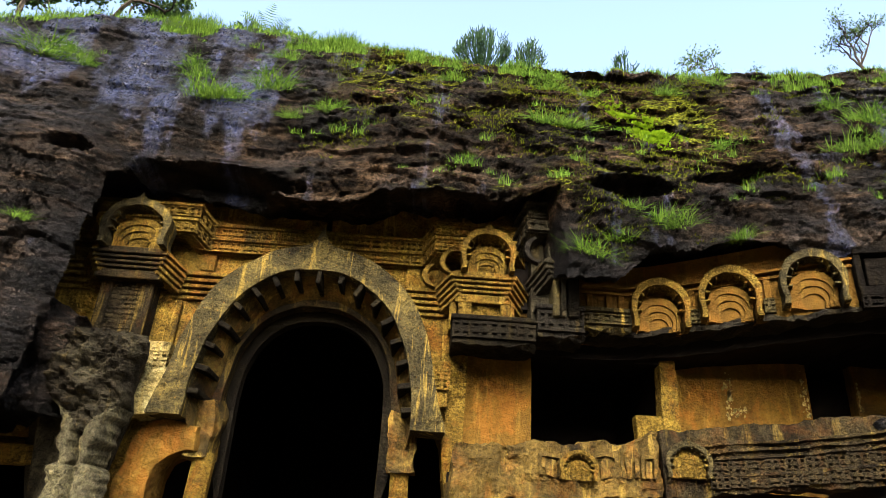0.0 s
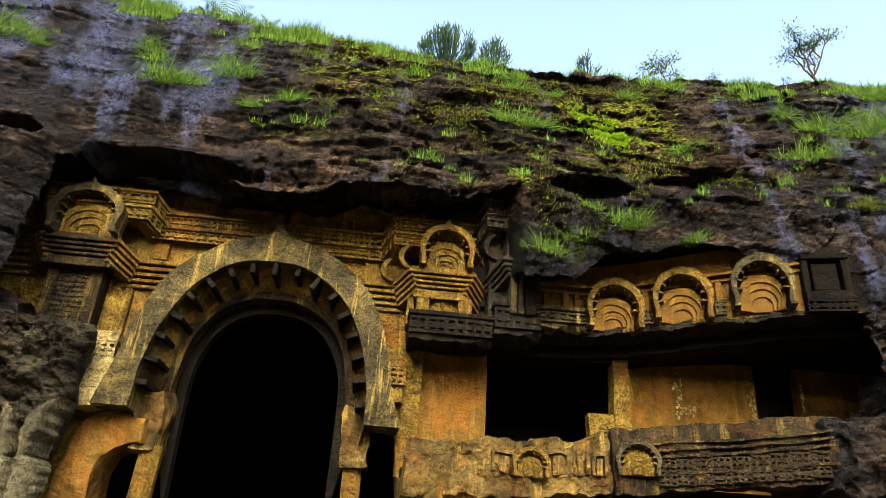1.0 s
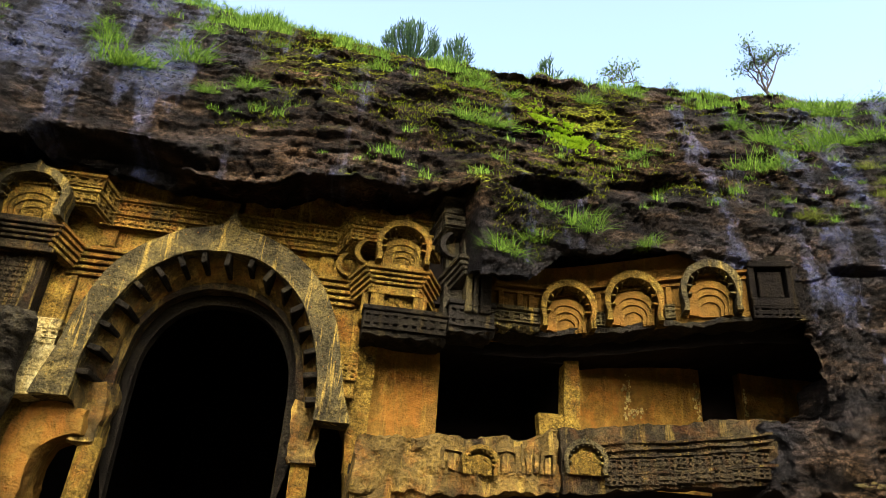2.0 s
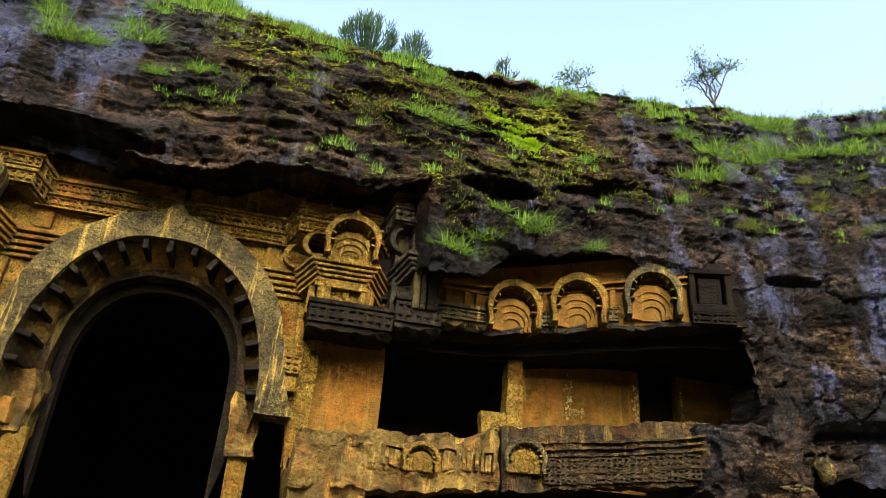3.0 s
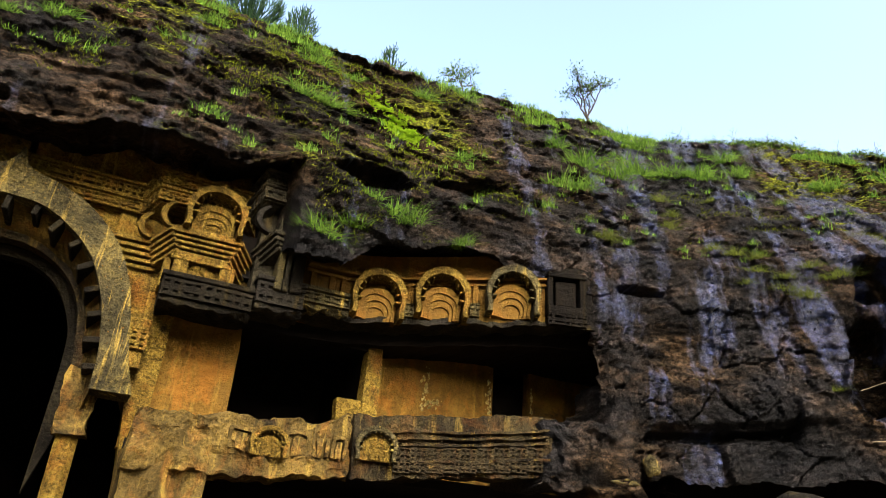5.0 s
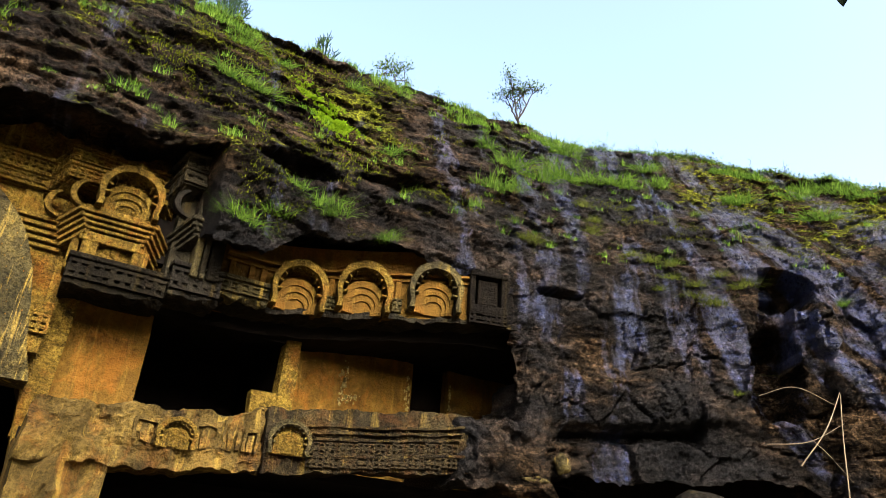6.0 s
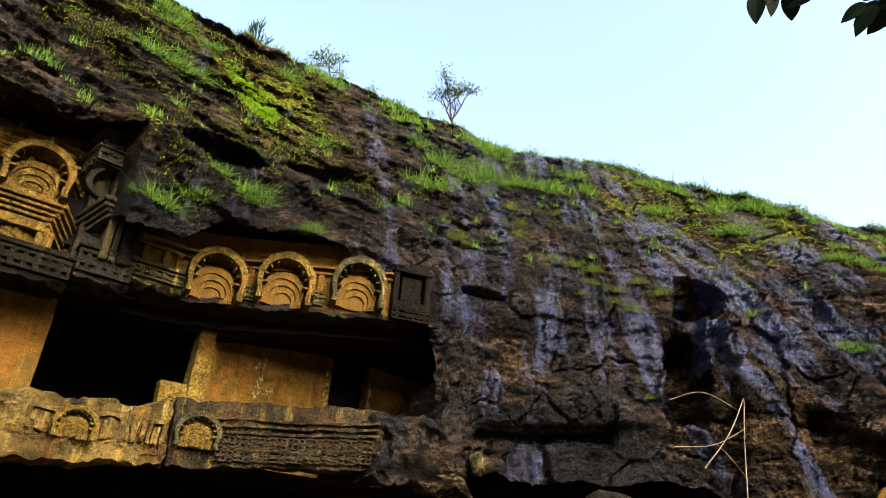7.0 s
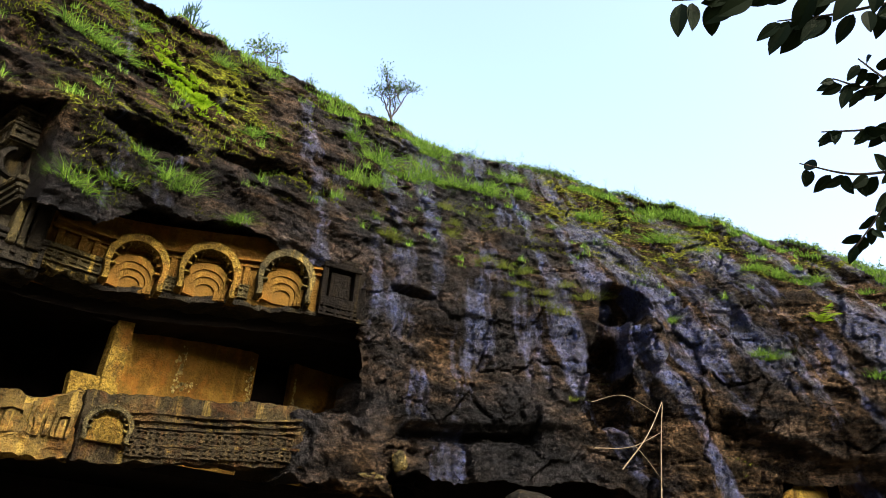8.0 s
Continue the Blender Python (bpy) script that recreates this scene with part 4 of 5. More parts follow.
strut(-0.35, 14.1, 6.85, 0.3, 0.55, OCHRE)
strut(1.72, 13.4, 7.25, 0.33, 0.6, GREY)


# ---- gallery ----
GAL = curve([(0.0, 13.62), (2.0, 13.62), (3.2, 13.62), (4.17, 13.6), (5.5, 13.25), (6.88, 12.7), (8.2, 12.2), (9.6, 11.9)], 10)


def gal_y(x):
    return float(np.interp(x, [p[0] for p in GAL], [p[1] for p in GAL]))


def gal_turn(x):
    return math.degrees(math.atan2(gal_y(x + 0.2) - gal_y(x - 0.2), 0.4))


def strip(name, x0, x1, bottom, top, out0, out1, mat, parent, n=60, rough=0.0, seed=0.0):
    """A course of stone that follows the gallery's bend; bottom and top are heights along x."""
    bm = bmesh.new()
    rows = []
    for x in np.linspace(x0, x1, n):
        y = gal_y(x)
        b, t = bottom(x), top(x)
        k = max(2, int((t - b) / 0.06)) if rough else 1
        k = 16 if rough > 0.1 else min(k, 6)
        col = [(x, y + out1, b)] + [(x, y + out0 + (out1 - out0) * u, b) for u in ((0.5, 0.2) if rough else ())] + [(x, y + out0, b + (t - b) * i / k) for i in range(k + 1)]
        col += [(x, y + out0 + (out1 - out0) * u, t) for u in ((0.2, 0.5) if rough else ())] + [(x, y + out1, t)]
        rows.append([bm.verts.new(c) for c in col])
    for a, b in zip(rows, rows[1:]):
        m = len(a)
        for i in range(m):
            bm.faces.new((a[i], a[(i + 1) % m], b[(i + 1) % m], b[i]))
    bm.faces.new(rows[0])
    bm.faces.new(rows[-1][::-1])
    if rough:
        for v in bm.verts:
            p = v.co + Vector((seed, 0, 0))
            c = noise.voronoi(p * 2.3)[0]
            v.co += rough * (noise.noise_vector(p * 1.7) + 0.5 * noise.noise_vector(p * 4.5) + 0.3 * noise.noise_vector(p * 11)) + Vector((0, 1, 0)) * rough * 1.2 * (c[0] - 0.3)
    return part(name, bm, mat, parent)


def rock_spur():
    ob = thing("rock_spur", (0, 0, 0), "dark broken rock spur beside the figure relief", "rock", kind="structure")
    strip("spur_rock", -10.4, -6.95, lambda x: 3.45 if x < -8.2 else 3.62, lambda x: 5.75 + 0.35 * min(0.0, -7.9 - x), -0.75, 1.3, ROCK, ob, 80, 0.24, 13)


def level(*pts):
    xs, zs = [p[0] for p in pts], [p[1] for p in pts]
    return lambda x: float(np.interp(x, xs, zs))


rock_spur()
FRIEZE_LOW = level((2.6, 6.0), (3.5, 6.0), (4.7, 6.12), (6.1, 6.3), (7.6, 6.45), (8.6, 6.5))
FRIEZE_TOP = level((2.6, 7.3), (3.6, 7.5), (5.2, 7.75), (7.0, 8.0), (8.6, 8.1))


def build_frieze():
    ob = thing("gallery_frieze", (0, 0, 0), "orange rock frieze with pilaster strips over the gallery", "frieze", kind="structure")
    strip("frieze_wall", 2.6, 7.65, FRIEZE_LOW, FRIEZE_TOP, 0.22, 1.0, ORANGE, ob)
    # This end's darkness is overhang shade put into the colour.
    strip("black_frieze_end", 7.65, 8.7, FRIEZE_LOW, lambda x: 7.85, 0.26, 1.0, OVERHANG_SHADE, ob)
    for dz, o in ((0.96, 0.04), (0.84, 0.12)):
        strip("moulding", 2.65, 7.65, lambda x: FRIEZE_LOW(x) + dz, lambda x: FRIEZE_LOW(x) + dz + 0.05, o, 0.3, ORANGE, ob)
    for x in (2.8, 3.2, 4.85, 5.05, 6.2, 6.05, 3.45):
        bm = bmesh.new()
        box(bm, -0.06, 0.06, -0.02, 0.15, 0.35, 0.85, 0.01)
        p = part("pilaster_strip", bm, ORANGE, ob)
        p.matrix_basis = pose(x, gal_y(x) + 0.16, FRIEZE_LOW(x), 0, 0, gal_turn(x))
    for x0, x1 in ((4.75, 4.95), (6.08, 6.25)):
        xm = (x0 + x1) / 2
        bm = bmesh.new()
        railing(bm, -0.1, 0.1, 0, 0.12, 0.42, 3, 0.1, 0.1)
        p = part("fence_relief", bm, ARCHROCK, ob)
        p.matrix_basis = pose(xm, gal_y(xm) + 0.06, FRIEZE_LOW(xm), 0, 0, gal_turn(xm))
    strip("broken_edge", 2.6, 8.7, lambda x: FRIEZE_LOW(x) - 0.05, lambda x: FRIEZE_LOW(x) + 0.05, 0.08, 0.9, GREY, ob, 120, 0.09, 3)


build_frieze()


def build_end_panel():
    ob = thing("window_relief", (8.05, gal_y(8.05), 6.5), "carved window panel at the frieze end, overhang shade painted in", "carved panel")
    for x0, x1, y0, z0, z1, nm in ((-0.5, -0.38, 0, 0.3, 1.0, "post"), (0.22, 0.34, 0, 0.3, 1.0, "post"), (-0.5, 0.36, -0.05, 0.98, 1.1, "lintel"), (-0.5, 0.36, -0.06, 0.12, 0.3, "sill"), (-0.3, 0.15, 0.08, 0.36, 0.92, "panel")):
        bm = bmesh.new()
        box(bm, x0, x1, y0, 0.35, z0, z1, 0.012)
        part(nm, bm, OVERHANG_SHADE, ob)
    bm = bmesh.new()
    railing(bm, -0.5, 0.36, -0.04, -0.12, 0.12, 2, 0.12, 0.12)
    part("fence_relief", bm, OVERHANG_SHADE, ob)
    ob.rotation_euler = (0, 0, radians(gal_turn(8.05)))


build_end_panel()
for x, w, h, z, mat in ((4.15, 0.57, 1.03, 6.08, OCHRE), (5.46, 0.58, 1.08, 6.27, OCHRE), (6.86, 0.58, 1.09, 6.47, ARCHROCK)):
    small_arch("gallery_arch", w, h, pose(x, gal_y(x), z, 0, 0, gal_turn(x)), "horseshoe blind arch with an orange sunk face, broken foot" if mat is OCHRE else "sooty horseshoe blind arch with a flaking orange sunk face",
               mat, "arches of the gallery", False, ORANGE, 1.0, False)

PAR_LOW = level((0.2, 2.7), (1.6, 2.76), (2.7, 2.8), (4.0, 2.96), (5.8, 3.09), (7.6, 3.27), (8.2, 3.3))
PAR_TOP = level((0.2, 3.66), (1.6, 3.72), (3.4, 3.88), (3.75, 3.92), (4.0, 4.1), (5.1, 4.24), (6.3, 4.32), (7.4, 4.43), (8.2, 4.4))


def build_parapet():
    ob = thing("gallery_parapet", (0, 0, 0), "worn carved parapet, ochre at one end and brown at the other", "parapet", kind="structure")
    strip("yellow_length", 0.15, 4.0, PAR_LOW, PAR_TOP, 0.02, 0.75, TAN, ob, 110, 0.13, 1)
    strip("rock_pier", 0.15, 1.5, lambda x: -0.1, lambda x: 3.0, 0.1, 0.8, TAN, ob, 50, 0.14, 4)
    strip("rough_end", 7.5, 9.5, lambda x: 3.1, level((7.5, 4.3), (8.8, 4.4), (9.1, 5.0), (9.5, 5.6)), 0.02, 1.6, ROCK, ob, 110, 0.22, 9)
    strip("black_length", 4.0, 7.78, PAR_LOW, PAR_TOP, 0.03, 0.7, BROWN, ob, 110, 0.09, 5)
    for z0, z1, rows in ((0.34, 0.56, 2), (0.1, 0.3, 2)):
        for i in range(9):
            x = 4.95 + i * 0.3
            bm = bmesh.new()
            railing(bm, -0.16, 0.16, 0, z0, z1, rows, 0.11, 0.08)
            wobble(bm, 0.018, 5.0, i)
            p = part("fence_relief", bm, BROWN, ob)
            p.matrix_basis = pose(x, gal_y(x) - 0.03, PAR_LOW(x), 0, 0, gal_turn(x))
    for dz in (0.6, 0.72, 0.84, 0.3):
        strip("moulding", 4.5 if dz > 0.7 else 4.9, 7.6, lambda x: PAR_LOW(x) + dz, lambda x: PAR_LOW(x) + dz + 0.045, -0.06, 0.3, BROWN, ob, 60, 0.03, dz)

    for x, z, w, h in ((1.95, 3.38, 0.2, 0.2), (2.95, 3.42, 0.24, 0.22), (3.4, 3.5, 0.16, 0.26), (3.75, 3.45, 0.14, 0.2)):
        bm = bmesh.new()
        for x0, x1, z0, z1 in ((-w, -w + 0.06, -h, h), (w - 0.06, w, -h, h), (-w, w, h - 0.07, h), (-w * 0.4, w * 0.3, -h, h * 0.4)):
            box(bm, x0, x1, -0.05, 0.2, z0, z1)
        bmesh.ops.subdivide_edges(bm, edges=bm.edges[:], cuts=3, use_grid_fill=True)
        wobble(bm, 0.05, 5.0, x)
        p = part("worn_relief", bm, TAN, ob)
        p.matrix_basis = pose(x, gal_y(x) + 0.02, z, 0, 0, gal_turn(x))


build_parapet()
small_arch("parapet_arch", 0.40, 0.62, pose(4.42, gal_y(4.42) - 0.12, 3.28, 0, 0, gal_turn(4.42)), "small carved horseshoe window on the parapet", ARCHROCK, "arches on the parapet", True, OCHRE, 0.4)
small_arch("parapet_arch", 0.34, 0.5, pose(2.42, gal_y(2.42) - 0.12, 3.12), "worn ochre horseshoe window on the parapet", OCHRE, "arches on the parapet", False, OCHRE, 0.4)


def build_gallery_back():
    ob = thing("wall_gallery", (0, 0, 0), "orange plastered gallery wall with cell doors", "wall", kind="structure")
    for x0, x1, y0, y1, z0, z1, nm in ((0.0, 1.77, 14.8, 15.1, 3.1, 6.4, "wall_panel"), (1.77, 3.95, 14.8, 15.1, 3.1, 3.8, "sill"), (1.77, 4.49, 14.8, 15.1, 5.75, 6.4, "lintel"),
                                       (3.95, 4.49, 14.8, 15.1, 3.1, 4.63, "step_block"), (4.49, 4.82, 14.76, 15.12, 3.1, 6.4, "door_pillar"), (4.82, 8.0, 15.4, 15.7, 3.1, 7.0, "wall_panel"),
                                       (8.0, 9.05, 15.4, 15.7, 6.75, 7.0, "lintel"), (9.05, 12.6, 15.4, 15.7, 3.1, 7.0, "wall_panel"), (8.0, 9.05, 15.4, 15.7, 3.1, 4.0, "sill")):
        bm = bmesh.new()
        box(bm, x0, x1, y0, y1, z0, z1)
        bmesh.ops.subdivide_edges(bm, edges=bm.edges[:], cuts=14, use_grid_fill=True)
        wobble(bm, 0.05 if nm in ("door_pillar", "step_block") else 0.03 if y0 < 15 else 0.004, 1.6)
        # Lintels go near black: the shade at the wall top is painted.
        part(nm, bm, SHADE if nm == "lintel" else OCHRE if nm in ("door_pillar", "step_block") else ORANGE, ob)
    # plaster flaked off the wall shows pale rock beneath; the thin last cluster paints the lit door edge
    flake = random.Random(12)
    for cx, cz, wx, wz, n in ((6.2, 5.35, 0.05, 0.24, 60), (6.35, 5.0, 0.13, 0.06, 40), (7.9, 5.2, 0.05, 0.35, 60), (9.11, 5.3, 0.015, 0.35, 30)):
        for k in range(n):
            x, z, r = cx + flake.gauss(0, wx), cz + flake.gauss(0, wz), abs(flake.gauss(0, 0.018)) + 0.005
            x = min(x, 7.95) if cx < 8 else max(x, 9.09)
            bm = bmesh.new()
            slab(bm, [(x + r * flake.uniform(0.5, 1.2) * math.cos(a), z + 1.3 * r * flake.uniform(0.5, 1.2) * math.sin(a)) for a in np.linspace(0, 2 * math.pi, 10)[:-1]], 15.391, 15.45)
            part("pale_spot", bm, PALE, ob)
    roof = thing("ceiling", (0, 0, 0), "rough rock soffit of the gallery, its shade painted near-black", "ceiling", kind="structure")
    # Soffit and floor shade is put into their near-black colour.
    strip("soffit", 0.1, 12.6, lambda x: FRIEZE_LOW(x) - 0.3, lambda x: FRIEZE_LOW(x) + 0.4, 0.95, 4.0, SHADE, roof, 40, 0.05, 7)
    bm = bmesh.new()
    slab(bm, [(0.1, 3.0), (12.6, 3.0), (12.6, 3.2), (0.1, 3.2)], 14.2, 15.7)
    tagged(part("floor", bm, SHADE), "rock floor of the gallery, its shade painted near-black", "floor", kind="structure")


build_gallery_back()


# ---- plants ----
GRASS = make_leaf("fresh_grass", (0.025, 0.065, 0.010), (0.17, 0.29, 0.04), 0.4)
DRYGRASS = make_leaf("olive_grass", (0.045, 0.065, 0.012), (0.16, 0.19, 0.035), 0.3)
MOSSLEAF = make_leaf("moss_leaf", (0.03, 0.045, 0.005), (0.17, 0.20, 0.014), 0.3)
BRIGHT = make_leaf("lime_creeper", (0.1116, 0.2108, 0.0062), (0.2232, 0.341, 0.0186), 0.4)
# Leaf green held near black: the silhouette against the sky is in the colour.
DARKLEAF = make_leaf("silhouette_leaf", (0.0015, 0.004, 0.0015), (0.006, 0.014, 0.003), 0.05)
BUSHLEAF = make_leaf("bush_leaf", (0.03, 0.06, 0.015), (0.10, 0.16, 0.04), 0.25)
SPURGE = make_plain("green_succulent_stem", (0.008, 0.022, 0.010), (0.03, 0.06, 0.028), 20, 0.6)
BARK = make_plain("grey_bark", (0.018, 0.016, 0.013), (0.065, 0.056, 0.045), 14, 0.9, 0.5)
STRAW = make_plain("dry_cane", (0.10, 0.08, 0.05), (0.24, 0.19, 0.13), 20, 0.7)
rng = random.Random(7)


def blade(verts, faces, base, lean, length, width):
    """One bent blade of grass: three cross bars and a tip."""
    side = Vector((-lean.y, lean.x, 0))
    side = side.normalized() if side.length > 1e-3 else Vector((1, 0, 0))
    k = len(verts)
    for u, w in ((0, 1.0), (0.5, 0.8), (1.0, 0.12)):
        c = base + Vector((lean.x * u * u, lean.y * u * u, length * (u - 0.35 * lean.length * u * u / max(length, 0.01))))
        verts += [tuple(c - side * width * w / 2), tuple(c + side * width * w / 2)]
    faces += [(k, k + 1, k + 3, k + 2), (k + 2, k + 3, k + 5, k + 4)]


def tuft_mesh(seed, n, height, spread, mat):
    r = random.Random(seed)
    v, f = [], []
    for i in range(n):
        a, q = r.uniform(0, 6.283), r.random()
        base = Vector((math.cos(a), math.sin(a), 0)) * spread * 0.75 * q
        a += r.gauss(0, 1.0)
        lean = Vector((math.cos(a), math.sin(a), 0)) * spread * r.uniform(0.2, 1.0) * (0.4 + q)
        blade(v, f, base + Vector((0, 0, -0.05)), lean, height * r.uniform(0.3, 1.15), height * r.uniform(0.03, 0.06))
    return mesh_of("grass_tuft", v, f, mat)


TUFTS = {k: [tuft_mesh(i + k[0] * 10, 230, 0.29, 0.42, k[1]) for i in range(3)] for k in ((1, GRASS), (2, DRYGRASS))}
FRESH, OLIVE = list(TUFTS)


def plant_tufts(places, kind, size, label, group):
    for s, v in places:
        me = rng.choice(TUFTS[kind])
        ob = tagged(new("grass_tuft", me), label, "grass", group)
        ob.location = on_cliff(s, v) + Vector((0, 0, -0.03))
        k = size * rng.uniform(0.75, 1.3)
        k *= 0.78
        ob.scale = (k * rng.uniform(0.9, 1.5), k, k * rng.uniform(0.8, 1.1))
        ob.rotation_euler = (rng.uniform(-0.05, 0.35), rng.uniform(-0.15, 0.15), rng.uniform(0, 6.28))


plant_tufts([(-9.2, 11.6), (-8.9, 11.8), (-8.5, 11.5), (-6.4, 12.1), (-6.2, 11.7), (-5.5, 10.7), (-5.2, 10.8), (-5.7, 10.6), (-4.4, 11.3), (-4.5, 12.9)], FRESH, 1.5, "lush green grass tuft growing on the wet rock slope", "grass tufts")
plant_tufts([(2.3, 12.1), (2.4, 12.4), (2.2, 12.6), (3.1, 12.0), (1.9, 10.7), (2.3, 10.75), (2.7, 10.8), (-0.4, 12.2), (-3.0, 10.6), (-3.8, 10.2), (5.0, 12.6), (6.2, 13.0)], FRESH, 1.15, "green grass tuft on a mossy ledge", "grass tufts")
plant_tufts([(3.4, 8.2), (2.4, 7.1), (4.2, 7.85), (5.45, 7.7), (3.9, 8.0), (6.5, 9.7), (6.7, 9.8), (5.7, 10.4), (-8.0, 6.8), (3.1, 7.5)], FRESH, 1.0, "drooping green grass tuft on the dark buttress", "grass tufts")
plant_tufts([(9.2, 11.5), (9.3, 11.7), (8.7, 12.1), (8.4, 10.4), (9.0, 10.5), (10.4, 11.6), (10.7, 11.8), (11.0, 11.9), (11.3, 12.0), (11.6, 12.1), (12.2, 12.1), (12.4, 12.2), (13.5, 12.3), (11.2, 13.2), (10.9, 13.3), (13.2, 13.0), (15.3, 11.9), (15.5, 11.8), (17.1, 11.9), (17.2, 10.9), (18.5, 11.8)], FRESH, 1.5, "thick bright green grass tuft on a wet ledge", "grass tufts")
plant_tufts([(11.2, 9.8), (9.1, 8.9), (9.3, 8.9), (12.0, 9.1), (12.5, 9.0), (13.0, 8.9), (14.1, 8.6), (13.9, 7.8), (13.5, 8.3), (14.6, 8.3), (12.7, 8.2), (14.1, 11.0), (12.3, 11.0), (11.3, 10.2), (11.1, 10.7), (13.4, 8.0), (12.9, 8.5), (14.2, 5.7)], OLIVE, 0.85, "small olive grass tuft rooted in a rock joint", "grass tufts")
plant_tufts([(16.9, 8.0), (19.0, 7.2), (19.3, 7.1), (19.3, 9.8), (21.0, 9.5), (21.7, 6.7), (22.1, 9.1), (20.0, 9.6), (20.6, 9.4), (19.6, 9.9)], FRESH, 1.0, "green grass tuft on the brown slope", "grass tufts")


def build_grass():
    """The turf along the brow of the cliff and beyond it."""
    r = np.random.RandomState(5)
    v, f = [], []
    for i in range(95000):
        s = r.uniform(-14, 25)
        top = float(np.interp(s, *SKYLINE))
        up = -0.6 + 2.8 * r.random_sample() ** 2.2
        patch = noise.noise((s * 0.8, up * 1.1, 4)) + 0.5 * noise.noise((s * 2.5, up * 3, 8))
        if up < -0.15 and patch < 0.12 or patch < (-0.6 if s < 0 or s > 16 else -0.35):
            continue
        tall = (0.13 + 0.22 * max(0, patch) + 0.05 * r.random_sample()) * (1.3 if s < -3 else 1.0 if s < 7 else 0.72)
        a = r.uniform(0, 6.283)
        p = on_cliff(s, top + up)
        blade(v, f, p + Vector((0, 0, -0.03)), Vector((math.cos(a), math.sin(a), 0)) * tall * r.uniform(0.2, 0.8), tall * r.uniform(0.6, 1.5), 0.010 + 0.012 * r.random_sample())
    for i in range(420):
        s, z = r.uniform(-11, 23), r.uniform(8.6, 13.5)
        if z > float(np.interp(s, *SKYLINE)) or noise.noise((s * 0.5, z * 0.8, 2)) < -0.05 or (s < -4 and z < 11.8):
            continue
        base, tall = on_cliff(s, z), r.uniform(0.08, 0.24)
        for k in range(int(16 + 100 * tall)):
            a = r.uniform(0, 6.283)
            blade(v, f, base + Vector((0.1 * r.randn() * (0.5 + 2 * tall), 0.05 * r.randn(), -0.02)), Vector((math.cos(a), math.sin(a), 0)) * tall * r.uniform(0.2, 0.9), tall * r.uniform(0.6, 1.3), 0.014)
    ob = new("grass", mesh_of("grass", v, f, GRASS))
    tagged(ob, "bright green turf along the brow of the cliff", "grass", kind="stuff")
    v, f = [], []
    for i in range(60000):
        s, z = r.uniform(-3.5, 21), r.uniform(7.0, 13.6)
        top = float(np.interp(s, *SKYLINE))
        patch = noise.noise((s * 0.55, z * 0.9, 14)) + 0.7 * noise.noise((s * 2.1, z * 4, 18))
        centre = math.exp(-((s - 2) / 6) ** 2)
        if z > top or patch < 0.42 - 0.42 * centre or (z < 9.3 and patch < (0.05 if 2.3 < s < 5.0 and z > 7.1 else 0.75)):
            continue
        a = r.uniform(0, 6.283)
        blade(v, f, on_cliff(s, z), Vector((math.cos(a) * 0.05, math.sin(a) * 0.05 - 0.03, 0)), 0.03 + 0.05 * r.random_sample(), 0.02)
    ob = new("moss", mesh_of("moss", v, f, MOSSLEAF))
    tagged(ob, "yellow-green moss and weeds in patches on the ledges", "moss", kind="stuff")
    v, f = [], []
    for i in range(26000):
        s = r.uniform(11.5, 25) if i % 3 else r.uniform(-13, -4)
        top = float(np.interp(s, *SKYLINE))
        up = 0.5 * r.random_sample() - 0.12 + (0.25 if s < 0 else 0)
        lump = noise.noise((s * 0.9, 3, 6)) + 0.4 * noise.noise((s * 3.1, 5, 6))
        if lump < (-0.25 if s > 13 else 0.1):
            continue
        c = on_cliff(s, top + up) + Vector((0.05 * r.randn(), 0.05 * r.randn(), abs(0.16 * r.randn()) * (0.5 + max(lump, 0))))
        a = Vector(r.randn(3)).normalized() * r.uniform(0.03, 0.075)
        w = a.orthogonal() * 0.4
        k = len(v)
        v += [tuple(c), tuple(c + a * 0.5 + w), tuple(c + a), tuple(c + a * 0.5 - w)]
        f.append((k, k + 1, k + 2, k + 3))
    ob = new("undergrowth", mesh_of("undergrowth", v, f, BUSHLEAF))
    tagged(ob, "dark green undergrowth along the brow of the cliff", "undergrowth", kind="stuff")
    v, f = [], []
    for i in range(1500):
        u = r.random_sample()
        s, z = 3.75 + 0.75 * u + 0.22 * r.randn(), 11.6 - 1.15 * u + 0.16 * r.randn()
        if noise.noise((s * 3, z * 3, 1)) < -0.12:
            continue
        a = r.uniform(0, 6.283)
        blade(v, f, on_cliff(s, z) + Vector((0, -0.02, 0)), Vector((math.cos(a) * 0.08, math.sin(a) * 0.08 - 0.04, 0)), 0.07, 0.05)
    ob = new("creeper", mesh_of("creeper", v, f, BRIGHT))
    tagged(ob, "lime green creeper spilling down the mossy rock", "creeper", kind="stuff")


build_grass()


def tube(bm, pts, r0, r1, sides=5):
    """A tapered limb along the points."""
    rings = []
    for i, p in enumerate(pts):
        p = Vector(p)
        d = (Vector(pts[min(i + 1, len(pts) - 1)]) - Vector(pts[max(i - 1, 0)])).normalized()
        q = d.to_track_quat("Z", "Y")
        r = r0 + (r1 - r0) * i / (len(pts) - 1)
        rings.append([bm.verts.new(p + q @ Vector((r * math.cos(a), r * math.sin(a), 0))) for a in np.linspace(0, 2 * math.pi, sides + 1)[:-1]])
    for a, b in zip(rings, rings[1:]):
        for i in range(sides):
            bm.faces.new((a[i], a[(i + 1) % sides], b[(i + 1) % sides], b[i]))
    bm.faces.new(rings[-1])
    bm.faces.new(rings[0][::-1])


